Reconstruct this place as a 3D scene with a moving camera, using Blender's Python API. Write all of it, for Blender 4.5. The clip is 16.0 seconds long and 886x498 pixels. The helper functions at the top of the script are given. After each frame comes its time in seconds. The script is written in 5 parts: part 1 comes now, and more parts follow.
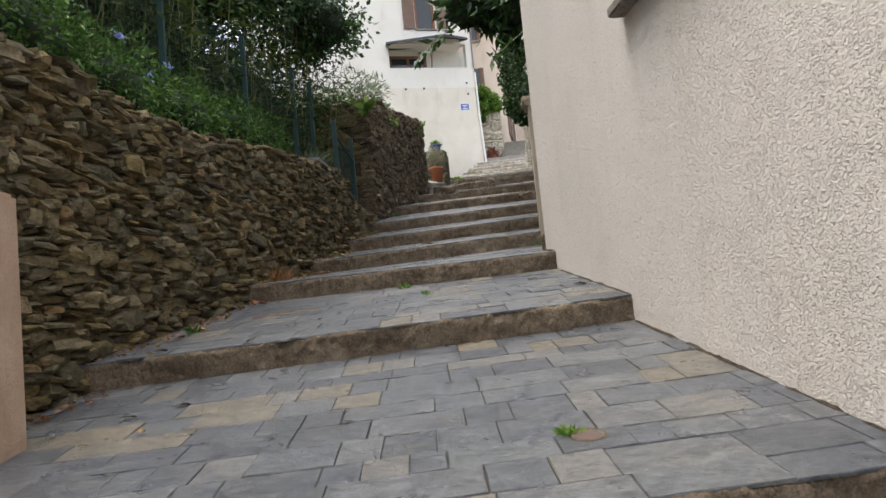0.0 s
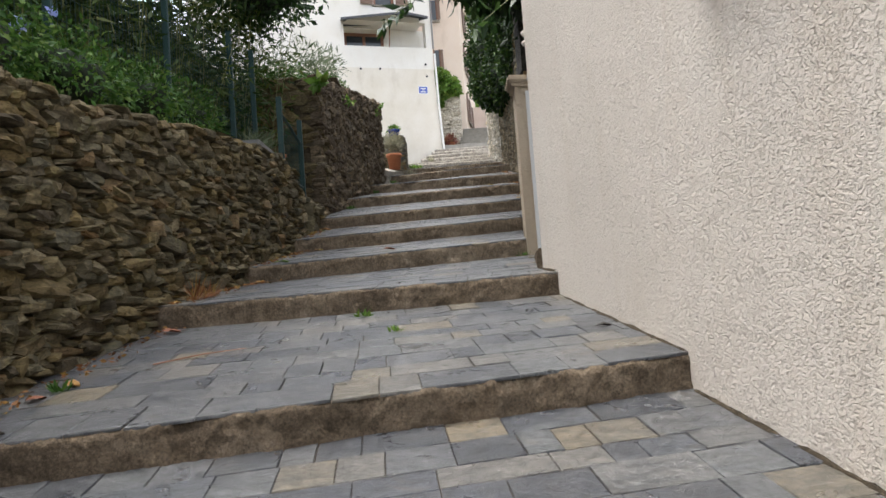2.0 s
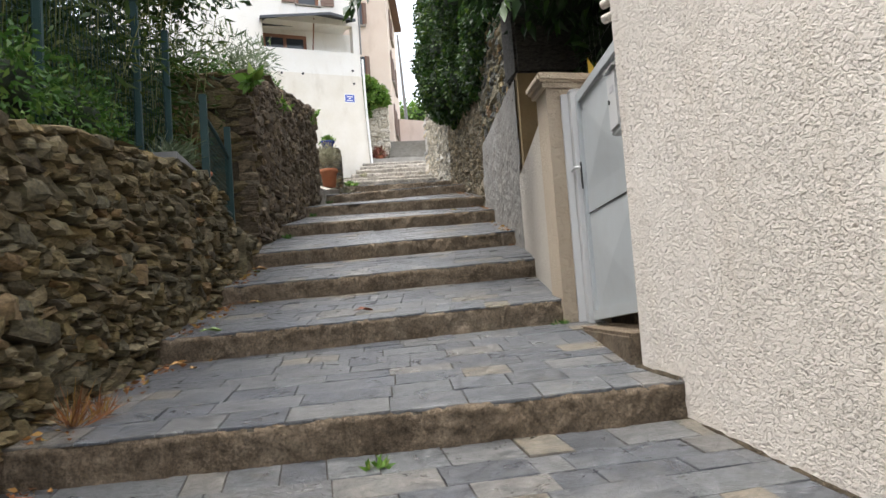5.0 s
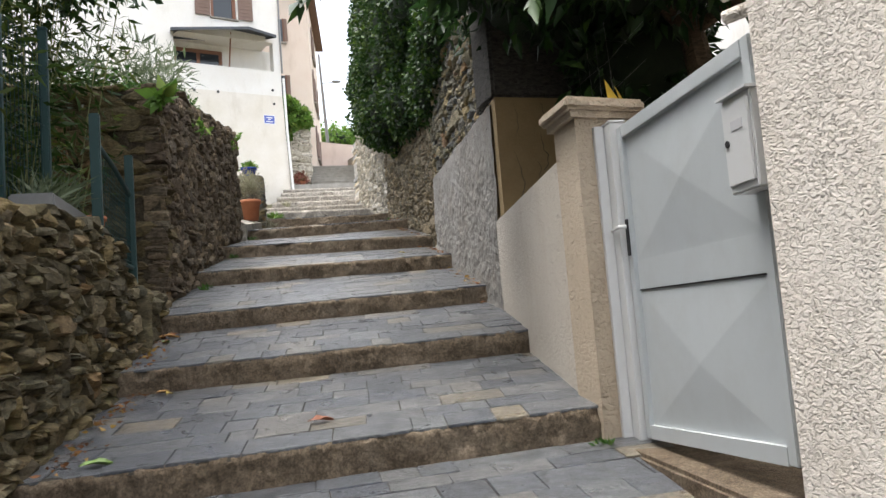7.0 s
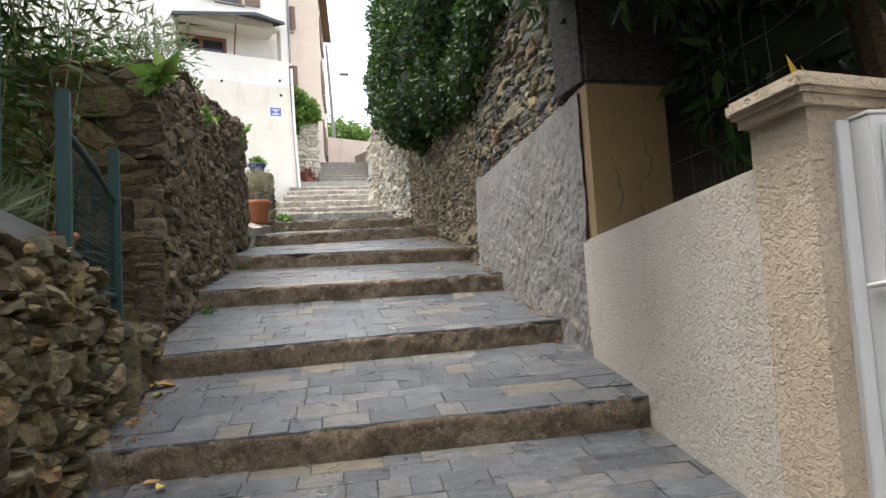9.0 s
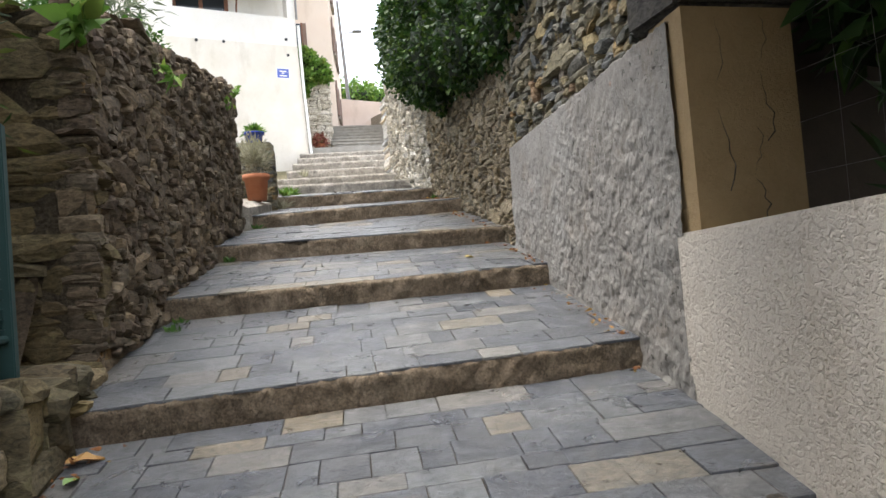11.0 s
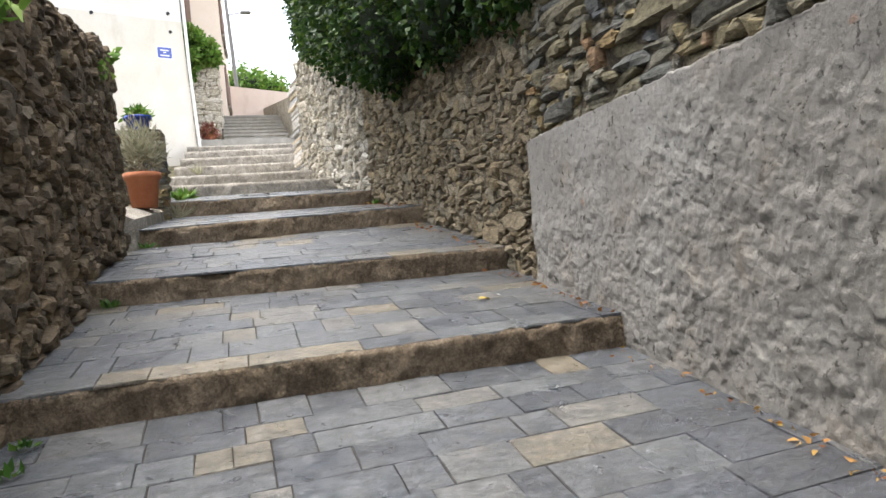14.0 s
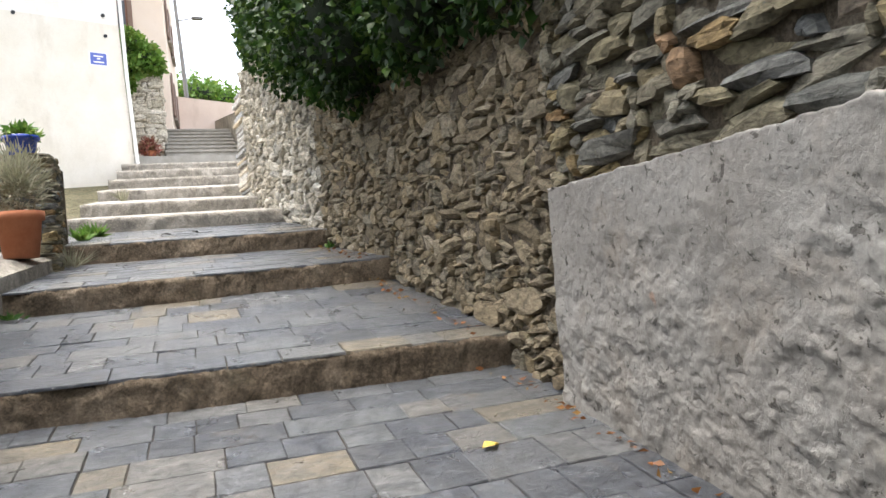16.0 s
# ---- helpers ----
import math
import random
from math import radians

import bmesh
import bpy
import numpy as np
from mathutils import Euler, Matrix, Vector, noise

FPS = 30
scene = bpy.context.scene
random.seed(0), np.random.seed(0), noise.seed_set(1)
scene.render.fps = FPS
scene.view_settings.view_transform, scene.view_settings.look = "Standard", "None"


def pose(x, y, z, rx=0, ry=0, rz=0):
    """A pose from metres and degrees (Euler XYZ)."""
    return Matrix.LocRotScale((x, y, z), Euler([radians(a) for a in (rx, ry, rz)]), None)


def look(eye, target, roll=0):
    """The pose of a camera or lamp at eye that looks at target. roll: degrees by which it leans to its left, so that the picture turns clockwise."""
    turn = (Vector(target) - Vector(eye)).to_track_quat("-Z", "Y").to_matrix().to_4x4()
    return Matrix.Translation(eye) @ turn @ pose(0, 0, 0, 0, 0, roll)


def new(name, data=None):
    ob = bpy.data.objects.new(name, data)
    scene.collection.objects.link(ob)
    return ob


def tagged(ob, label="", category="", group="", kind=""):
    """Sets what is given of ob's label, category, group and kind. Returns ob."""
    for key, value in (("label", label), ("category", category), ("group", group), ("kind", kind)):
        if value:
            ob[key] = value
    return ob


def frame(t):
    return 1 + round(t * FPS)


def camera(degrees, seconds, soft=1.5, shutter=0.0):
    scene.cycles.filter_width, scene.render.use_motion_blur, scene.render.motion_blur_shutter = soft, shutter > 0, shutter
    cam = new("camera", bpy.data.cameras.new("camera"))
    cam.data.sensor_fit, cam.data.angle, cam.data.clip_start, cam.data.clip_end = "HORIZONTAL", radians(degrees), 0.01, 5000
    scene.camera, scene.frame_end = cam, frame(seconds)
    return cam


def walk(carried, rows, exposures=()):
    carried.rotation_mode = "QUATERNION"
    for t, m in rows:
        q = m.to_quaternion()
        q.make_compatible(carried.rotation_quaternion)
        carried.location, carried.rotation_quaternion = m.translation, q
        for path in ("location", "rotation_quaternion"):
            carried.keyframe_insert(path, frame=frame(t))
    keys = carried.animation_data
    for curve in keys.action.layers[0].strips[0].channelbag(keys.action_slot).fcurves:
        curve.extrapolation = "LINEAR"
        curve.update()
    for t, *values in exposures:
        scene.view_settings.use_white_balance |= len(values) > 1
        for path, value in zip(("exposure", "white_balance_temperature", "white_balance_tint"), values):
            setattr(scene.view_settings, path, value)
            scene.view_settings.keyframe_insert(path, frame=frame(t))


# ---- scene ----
cam = camera(60.0, 16.0)
METRES, EYE, TILT, LEAN, TURN = 14.0, 1.45, -1.5, 0.0, 1.1
ROWS = [
    (0.0, 0.0, 0.0, 0.0, 0.62, 6.62, 5.39),
    (0.5, 0.0003, 0.0321, 0.0097, -0.83, 6.35, 5.98),
    (1.0, 0.0016, 0.0624, 0.0128, -3.48, 6.25, 6.86),
    (1.5, -0.0037, 0.091, 0.0206, -7.21, 6.23, 6.14),
    (2.0, -0.0109, 0.1184, 0.0322, -3.34, 5.18, 4.31),
    (2.5, -0.0193, 0.1415, 0.0416, 2.05, 3.91, 3.31),
    (3.0, -0.0251, 0.1684, 0.0481, -3.5, 4.71, 4.59),
    (3.5, -0.03, 0.1994, 0.0563, -4.3, 5.22, 5.45),
    (4.0, -0.0354, 0.23, 0.0623, -7.7, 4.71, 5.78),
    (6.5, -0.0591, 0.379, 0.1092, -11.74, 7.43, 4.08),
    (7.0, -0.0551, 0.4079, 0.1182, -16.58, 6.74, 4.94),
    (7.5, -0.0556, 0.4291, 0.1278, -24.28, 3.58, 4.51),
    (8.0, -0.059, 0.459, 0.1342, -19.92, 5.0, 3.59),
    (8.5, -0.0614, 0.4936, 0.1414, -17.52, 6.84, 3.3),
    (11.0, -0.0275, 0.6374, 0.1795, -15.09, 3.69, 5.21),
    (11.5, -0.0204, 0.6714, 0.1832, -15.9, 3.41, 5.5),
    (12.0, -0.0228, 0.704, 0.1882, -16.36, 3.5, 5.47),
    (12.5, -0.0283, 0.731, 0.2042, -12.48, 4.42, 4.94),
    (13.0, -0.0364, 0.7545, 0.2071, -15.68, 4.6, 5.89),
    (13.5, -0.0375, 0.783, 0.2081, -22.78, 3.17, 6.32),
    (14.0, -0.0315, 0.8157, 0.2151, -23.74, 2.5, 6.22),
    (14.5, -0.0227, 0.8486, 0.2264, -25.06, 1.57, 6.49),
    (15.0, -0.0104, 0.8727, 0.2369, -27.35, 1.47, 6.91),
    (15.5, 0.0054, 0.8998, 0.2447, -26.64, 3.13, 6.37),
    (16.0, 0.0183, 0.9339, 0.2511, -26.57, 3.12, 6.17),
]
EXPOSURES = [(0.0, 0.5), (1.5, 0.6), (4.0, 0.85), (7.0, 0.9), (11.0, 1.1), (16.0, 1.12)]
walk(cam, [(t, pose(0, 0, EYE, TILT, LEAN, TURN) @ pose(METRES * x, METRES * y, METRES * z, 90 + pitch, roll, yaw)) for t, x, y, z, yaw, pitch, roll in ROWS], EXPOSURES)

# ---- world, sun ----
world = bpy.data.worlds.new("sky")
scene.world = world
world.use_nodes = True
wn = world.node_tree.nodes
sky = wn.new("ShaderNodeTexSky")
sky.sky_type = "NISHITA"
sky.sun_disc = False
sky.sun_elevation, sky.sun_rotation = radians(80), radians(-80)
sky.air_density, sky.dust_density = 1.0, 4.0
grey = wn.new("ShaderNodeHueSaturation")
grey.inputs["Saturation"].default_value = 0.35
grey.inputs["Value"].default_value = 2.4
world.node_tree.links.new(sky.outputs[0], grey.inputs["Color"])
world.node_tree.links.new(grey.outputs[0], wn["Background"].inputs["Color"])
wn["Background"].inputs["Strength"].default_value = 0.15

sun = new("sun", bpy.data.lights.new("sun", "SUN"))
sun.data.energy, sun.data.angle, sun.data.color = 1.5, radians(30), (1.0, 0.96, 0.9)
sun.matrix_world = look((-1.8, 0.3, 10), (0, 0, 0))


# ---- materials ----
class Nodes:
    def __init__(self, name):
        self.mat = bpy.data.materials.new(name)
        self.mat.use_nodes = True
        self.t = self.mat.node_tree
        self.b = self.t.nodes["Principled BSDF"]
        self.pos = self.t.nodes.new("ShaderNodeNewGeometry")

    def link(self, a, b):
        self.t.links.new(a, b)

    def mapped(self, sx, sy, sz, rot=(0, 0, 0)):
        m = self.t.nodes.new("ShaderNodeMapping")
        m.inputs["Scale"].default_value = (sx, sy, sz)
        m.inputs["Rotation"].default_value = [radians(a) for a in rot]
        self.link(self.pos.outputs["Position"], m.inputs["Vector"])
        return m.outputs[0]

    def noise(self, scale, detail=5, rough=0.6, vec=None, dist=0.0):
        n = self.t.nodes.new("ShaderNodeTexNoise")
        n.inputs["Scale"].default_value = scale
        n.inputs["Detail"].default_value = detail
        n.inputs["Roughness"].default_value = rough
        n.inputs["Distortion"].default_value = dist
        self.link(vec or self.pos.outputs["Position"], n.inputs["Vector"])
        return n.outputs["Fac"]

    def voronoi(self, scale, feature="F1", vec=None):
        n = self.t.nodes.new("ShaderNodeTexVoronoi")
        n.feature = feature
        n.inputs["Scale"].default_value = scale
        self.link(vec or self.pos.outputs["Position"], n.inputs["Vector"])
        return n.outputs["Distance"]

    def ramp(self, fac, stops, interp="LINEAR"):
        r = self.t.nodes.new("ShaderNodeValToRGB")
        r.color_ramp.interpolation = interp
        e = r.color_ramp.elements
        while len(e) < len(stops):
            e.new(0.5)
        for el, (p, c) in zip(e, stops):
            el.position = p
            el.color = (*c, 1) if len(c) == 3 else c
        self.link(fac, r.inputs[0])
        return r.outputs[0]

    def mix(self, fac, a, b, mode="MIX"):
        m = self.t.nodes.new("ShaderNodeMix")
        m.data_type, m.blend_type = "RGBA", mode
        for sock, v in ((m.inputs[0], fac), (m.inputs[6], a), (m.inputs[7], b)):
            if isinstance(v, (int, float)):
                sock.default_value = v
            elif isinstance(v, tuple):
                sock.default_value = (*v, 1)
            else:
                self.link(v, sock)
        return m.outputs[2]

    def math(self, op, a, b=0.0):
        m = self.t.nodes.new("ShaderNodeMath")
        m.operation = op
        for sock, v in zip(m.inputs, (a, b)):
            if isinstance(v, (int, float)):
                sock.default_value = v
            else:
                self.link(v, sock)
        return m.outputs[0]

    def bump(self, height, strength, distance, under=None):
        n = self.t.nodes.new("ShaderNodeBump")
        n.inputs["Strength"].default_value = strength
        n.inputs["Distance"].default_value = distance
        self.link(height, n.inputs["Height"])
        if under:
            self.link(under, n.inputs["Normal"])
        self.link(n.outputs[0], self.b.inputs["Normal"])
        return n.outputs[0]

    def done(self, colour, rough=0.85, metal=0.0, spec=0.5):
        if isinstance(colour, tuple):
            self.b.inputs["Base Color"].default_value = (*colour, 1)
        else:
            self.link(colour, self.b.inputs["Base Color"])
        if isinstance(rough, (int, float)):
            self.b.inputs["Roughness"].default_value = rough
        else:
            self.link(rough, self.b.inputs["Roughness"])
        self.b.inputs["Metallic"].default_value = metal
        self.b.inputs["Specular IOR Level"].default_value = spec
        return self.mat


BLACK, WHITE = (0, 0, 0), (1, 1, 1)


def slate_material():
    n = Nodes("slate_paving")
    info = n.t.nodes.new("ShaderNodeObjectInfo")
    tone = n.ramp(info.outputs["Random"], [(0.0, (0.036, 0.041, 0.050)), (0.13, (0.064, 0.069, 0.077)), (0.25, (0.098, 0.095, 0.089)),
                                          (0.37, (0.042, 0.048, 0.060)), (0.5, (0.080, 0.083, 0.086)), (0.62, (0.053, 0.060, 0.071)),
                                          (0.73, (0.072, 0.079, 0.086)), (0.84, (0.108, 0.096, 0.074)), (0.9, (0.050, 0.057, 0.069)),
                                          (0.97, (0.124, 0.105, 0.074)), (1.0, (0.095, 0.080, 0.060))], "CONSTANT")
    cloud = n.noise(5.5, 6, 0.65, dist=0.6)
    col = n.mix(n.math("MULTIPLY", n.ramp(cloud, [(0.45, BLACK), (0.75, WHITE)]), 0.45), tone, (0.094, 0.092, 0.086))
    vein = n.noise(3.2, 8, 0.75, n.mapped(1, 2.2, 1, (0, 0, 40)), 2.0)
    col = n.mix(0.7, col, n.ramp(vein, [(0.36, (0.45, 0.46, 0.5)), (0.5, (1, 1, 1)), (0.64, (1.6, 1.55, 1.45))]), "MULTIPLY")
    col = n.mix(0.8, col, n.ramp(n.noise(21, 9, 0.8, dist=0.7), [(0.36, (0.25, 0.25, 0.26)), (0.64, (1.75, 1.72, 1.68))]), "MULTIPLY")
    scuff = n.ramp(n.noise(7, 9, 0.8, n.mapped(1, 1, 1, (0, 0, 70)), 1.5), [(0.56, BLACK), (0.68, WHITE)])
    col = n.mix(n.math("MULTIPLY", scuff, 0.4), col, (0.2, 0.2, 0.195))
    rust = n.ramp(n.noise(2.6, 7, 0.75, dist=1.2), [(0.58, BLACK), (0.7, WHITE)])
    col = n.mix(n.math("MULTIPLY", rust, 0.4), col, (0.13, 0.095, 0.055))
    specks = n.ramp(n.noise(48, 3, 0.5), [(0.7, BLACK), (0.76, WHITE)])
    col = n.mix(n.math("MULTIPLY", specks, 0.55), col, (0.55, 0.55, 0.53))
    cleft = n.noise(9, 8, 0.72, n.mapped(1, 1.6, 1, (0, 0, 25)), 1.2)
    flake = n.ramp(n.noise(4.5, 6, 0.65, n.mapped(1, 1.4, 1, (0, 0, 60)), 1.6), [(0.42, BLACK), (0.44, (0.4,) * 3), (0.52, (0.4,) * 3), (0.54, WHITE)])
    under = n.bump(cleft, 0.9, 0.02, n.bump(flake, 0.6, 0.006))
    n.bump(n.noise(120, 4, 0.7), 0.3, 0.003, under)
    return n.done(col, n.ramp(cloud, [(0.3, (0.23,) * 3), (0.75, (0.48,) * 3)]), 0.0, 0.65)


def concrete_material(name, a, b, c, bump=0.7, grit=70):
    n = Nodes(name)
    col = n.ramp(n.noise(2.3, 7, 0.7, dist=0.8), [(0.28, a), (0.52, b), (0.75, c)])
    col = n.mix(0.8, col, n.ramp(n.noise(grit, 5, 0.8), [(0.36, (0.42, 0.41, 0.4)), (0.64, (1.5, 1.48, 1.45))]), "MULTIPLY")
    drip = n.noise(5.5, 6, 0.75, n.mapped(1, 1, 0.8), 0.9)
    col = n.mix(0.75, col, n.ramp(drip, [(0.34, (0.5, 0.48, 0.45)), (0.5, (0.95, 0.93, 0.9)), (0.68, (1.35, 1.32, 1.28))]), "MULTIPLY")
    moss = n.ramp(n.noise(5, 6, 0.7), [(0.6, BLACK), (0.72, WHITE)])
    col = n.mix(n.math("MULTIPLY", moss, 0.35), col, (0.13, 0.12, 0.08))
    pebble = n.voronoi(grit * 0.55)
    bare = n.ramp(n.noise(3.4, 5, 0.7), [(0.42, BLACK), (0.6, (0.45,) * 3)])
    col = n.mix(bare, col, n.ramp(pebble, [(0.1, (1.5, 1.45, 1.35)), (0.6, (0.5, 0.48, 0.45))]), "MULTIPLY")
    under = n.bump(n.noise(14, 7, 0.7), bump, 0.03)
    n.bump(n.noise(grit * 0.7, 6, 0.8), 1.0, 0.016, under)
    return n.done(col, 0.94, 0.0, 0.22)


def stone_material(name, stops, island, moss=0.35, blotch=1.0):
    """Schist: tone from stone to stone, layered grain, lichen."""
    n = Nodes(name)
    if island:
        r = n.pos.outputs["Random Per Island"]
    else:
        r = n.t.nodes.new("ShaderNodeObjectInfo").outputs["Random"]
    col = n.ramp(r, stops)
    grain = n.noise(16, 7, 0.72, n.mapped(1, 1, 2.4), 0.8)
    col = n.mix(0.75 * blotch, col, n.ramp(grain, [(0.36, (0.3, 0.3, 0.3)), (0.64, (1.7, 1.67, 1.6))]), "MULTIPLY")
    lichen = n.ramp(n.noise(9, 6, 0.7), [(0.56, BLACK), (0.68, WHITE)])
    col = n.mix(n.math("MULTIPLY", lichen, moss), col, (0.2, 0.185, 0.085))
    pale = n.ramp(n.noise(21, 6, 0.7), [(0.62, BLACK), (0.72, WHITE)])
    col = n.mix(n.math("MULTIPLY", pale, 0.16), col, (0.33, 0.28, 0.21))
    under = n.bump(grain, 0.9, 0.016)
    n.bump(n.noise(75, 5, 0.7), 0.35, 0.006, under)
    return n.done(col, 0.9, 0.0, 0.18)


def roughcast_material(name, a, b, c, size=1.0, pit_shade=0.15):
    """Thrown render: worm-like torn crumbs all over a pale skin, denser in some patches."""
    n = Nodes(name)
    col = n.ramp(n.noise(0.8, 5, 0.6), [(0.3, a), (0.55, b), (0.8, c)])
    fine = n.noise(46 * size, 3, 0.55, n.mapped(1, 1, 1.45, (18, 0, 0)), 0.8)
    crumb = n.ramp(fine, [(0.39, BLACK), (0.46, (0.75,) * 3), (0.62, WHITE)])
    dense = n.ramp(n.noise(6, 5, 0.7), [(0.32, (0.4,) * 3), (0.58, WHITE)])
    pit = n.mix(dense, WHITE, crumb)
    # small shadows of the torn pits, painted into the colour
    col = n.mix(pit_shade, col, n.ramp(pit, [(0.0, (0.36, 0.3, 0.24)), (0.8, (1, 1, 1))]), "MULTIPLY")
    streak = n.ramp(n.noise(2.2, 5, 0.7, n.mapped(1, 1, 0.18)), [(0.5, WHITE), (0.75, (0.86, 0.81, 0.74))])
    col = n.mix(0.5, col, streak, "MULTIPLY")
    under = n.bump(pit, 1.0, 0.011, n.bump(n.noise(14 * size, 4, 0.6), 0.4, 0.011))
    n.bump(n.noise(110, 4, 0.7), 0.35, 0.003, under)
    return n.done(col, 0.92)


def render_material(name, a, b, bump=0.5, scale=3.0):
    n = Nodes(name)
    col = n.ramp(n.noise(scale, 6, 0.65), [(0.3, a), (0.7, b)])
    col = n.mix(0.25, col, n.noise(40, 5, 0.7), "MULTIPLY")
    stain = n.ramp(n.noise(1.6, 6, 0.7, n.mapped(1, 1, 0.35)), [(0.52, WHITE), (0.8, (0.72, 0.68, 0.62))])
    col = n.mix(0.7, col, stain, "MULTIPLY")
    n.bump(n.noise(45, 6, 0.7), bump, 0.01)
    return n.done(col, 0.9)


def plaster_material():
    """Thrown cement: smooth dabs with torn, crescent-shaped edges, crumbs and pits."""
    n = Nodes("grey_rough_plaster")
    big = n.noise(1.3, 6, 0.7, dist=0.5)
    col = n.ramp(big, [(0.25, (0.155, 0.143, 0.126)), (0.5, (0.198, 0.187, 0.170)), (0.75, (0.235, 0.229, 0.215))])
    col = n.mix(0.45, col, n.ramp(n.noise(38, 7, 0.78), [(0.36, (0.62, 0.61, 0.59)), (0.64, (1.3, 1.3, 1.29))]), "MULTIPLY")
    brown = n.ramp(n.noise(1.9, 6, 0.75), [(0.52, BLACK), (0.72, WHITE)])
    col = n.mix(n.math("MULTIPLY", brown, 0.3), col, (0.24, 0.18, 0.12))
    rust = n.ramp(n.noise(4.3, 2, 0.5), [(0.76, BLACK), (0.78, WHITE)])
    col = n.mix(n.math("MULTIPLY", rust, 0.35), col, (0.3, 0.13, 0.06))
    dab = n.noise(8.5, 5, 0.62, n.mapped(1, 1, 0.85, (30, 0, 0)), 0.35)
    step_ = n.ramp(dab, [(0.40, BLACK), (0.415, (0.4,) * 3), (0.5, (0.55,) * 3), (0.512, (0.85,) * 3), (0.62, WHITE)])
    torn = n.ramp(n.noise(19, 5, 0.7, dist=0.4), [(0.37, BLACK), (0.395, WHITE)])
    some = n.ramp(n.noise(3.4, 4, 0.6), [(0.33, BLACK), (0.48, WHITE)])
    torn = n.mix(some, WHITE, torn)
    # the pits' shadows are also painted: colour darkens along the bump mask
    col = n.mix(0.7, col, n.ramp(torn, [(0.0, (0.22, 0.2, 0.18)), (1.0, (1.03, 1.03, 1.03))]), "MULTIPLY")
    under = n.bump(step_, 0.55, 0.01, n.bump(n.noise(5, 4, 0.6), 0.5, 0.025))
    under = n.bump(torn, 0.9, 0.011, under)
    n.bump(n.noise(70, 6, 0.75), 0.6, 0.006, under)
    return n.done(col, 0.93)


def paint_material(name, c, rough=0.4, dirt=0.15, metal=0.0):
    n = Nodes(name)
    d = n.ramp(n.noise(3.5, 6, 0.7), [(0.45, WHITE), (0.85, (0.55, 0.5, 0.43))])
    col = n.mix(dirt * 2, c, d, "MULTIPLY")
    n.bump(n.noise(25, 4, 0.6), 0.08, 0.004)
    return n.done(col, rough, metal)


def leaf_material(name, a, b, c, rough=0.45):
    n = Nodes(name)
    col = n.ramp(n.pos.outputs["Random Per Island"], [(0.0, a), (0.6, b), (1.0, c)])
    col = n.mix(0.4, col, n.ramp(n.noise(2.0, 4, 0.6), [(0.36, (0.4, 0.4, 0.4)), (0.64, (1.5, 1.5, 1.4))]), "MULTIPLY")
    n.b.inputs["Transmission Weight"].default_value = 0.0
    n.done(col, rough + 0.1, 0.0, 0.3)
    tr = n.t.nodes.new("ShaderNodeBsdfTranslucent")
    n.link(col, tr.inputs["Color"])
    mx = n.t.nodes.new("ShaderNodeMixShader")
    mx.inputs[0].default_value = 0.3
    n.link(n.b.outputs[0], mx.inputs[1])
    n.link(tr.outputs[0], mx.inputs[2])
    n.link(mx.outputs[0], n.t.nodes["Material Output"].inputs["Surface"])
    return n.mat


def glass_material():
    n = Nodes("window_glass")
    return n.done((0.03, 0.035, 0.04), 0.06, 0.0, 0.6)


SLATE = slate_material()
RISER = concrete_material("brown_step_concrete", (0.112, 0.087, 0.062), (0.185, 0.147, 0.107), (0.270, 0.224, 0.172))
PALE_STEP = render_material("pale_step_concrete", (0.26, 0.245, 0.216), (0.39, 0.368, 0.33), 0.9, 4.0)
JOINT = concrete_material("dark_joint_mortar", (0.04, 0.037, 0.032), (0.075, 0.068, 0.058), (0.12, 0.108, 0.092))
GREY_CONCRETE = concrete_material("grey_concrete", (0.22, 0.21, 0.19), (0.32, 0.3, 0.27), (0.4, 0.38, 0.34))
SOIL = concrete_material("garden_soil", (0.06, 0.045, 0.03), (0.1, 0.075, 0.05), (0.14, 0.11, 0.075), 1.0, 40)
GROUND = concrete_material("hillside_ground", (0.09, 0.09, 0.05), (0.14, 0.13, 0.08), (0.2, 0.18, 0.12), 1.0, 20)
MORTAR = concrete_material("earth_mortar", (0.050, 0.040, 0.028), (0.080, 0.065, 0.045), (0.110, 0.090, 0.065), 1.0, 50)
PALE_MORTAR = concrete_material("sandy_mortar", (0.086, 0.071, 0.051), (0.122, 0.103, 0.079), (0.158, 0.138, 0.110), 1.0, 50)
# paler mortar and stones: strong light up the lane, put into the colour
BRIGHT_MORTAR = concrete_material("bright_mortar", (0.22, 0.2, 0.165), (0.3, 0.28, 0.24), (0.4, 0.375, 0.33), 1.0, 50)
LIT_STOPS = [(0.0, (0.2, 0.185, 0.15)), (0.3, (0.32, 0.29, 0.235)), (0.55, (0.26, 0.25, 0.225)), (0.8, (0.4, 0.36, 0.29)), (1.0, (0.46, 0.44, 0.4))]
HOUSE_STOPS = [(0.0, (0.42, 0.38, 0.31)), (0.4, (0.55, 0.51, 0.44)), (0.75, (0.48, 0.44, 0.37)), (1.0, (0.6, 0.56, 0.5))]
GARDEN_STOPS = [(0.0, (0.058, 0.048, 0.034)), (0.2, (0.124, 0.094, 0.047)), (0.35, (0.086, 0.079, 0.056)), (0.5, (0.165, 0.124, 0.058)),
                (0.65, (0.114, 0.100, 0.064)), (0.8, (0.074, 0.060, 0.036)), (0.92, (0.205, 0.172, 0.108)), (1.0, (0.160, 0.100, 0.048))]
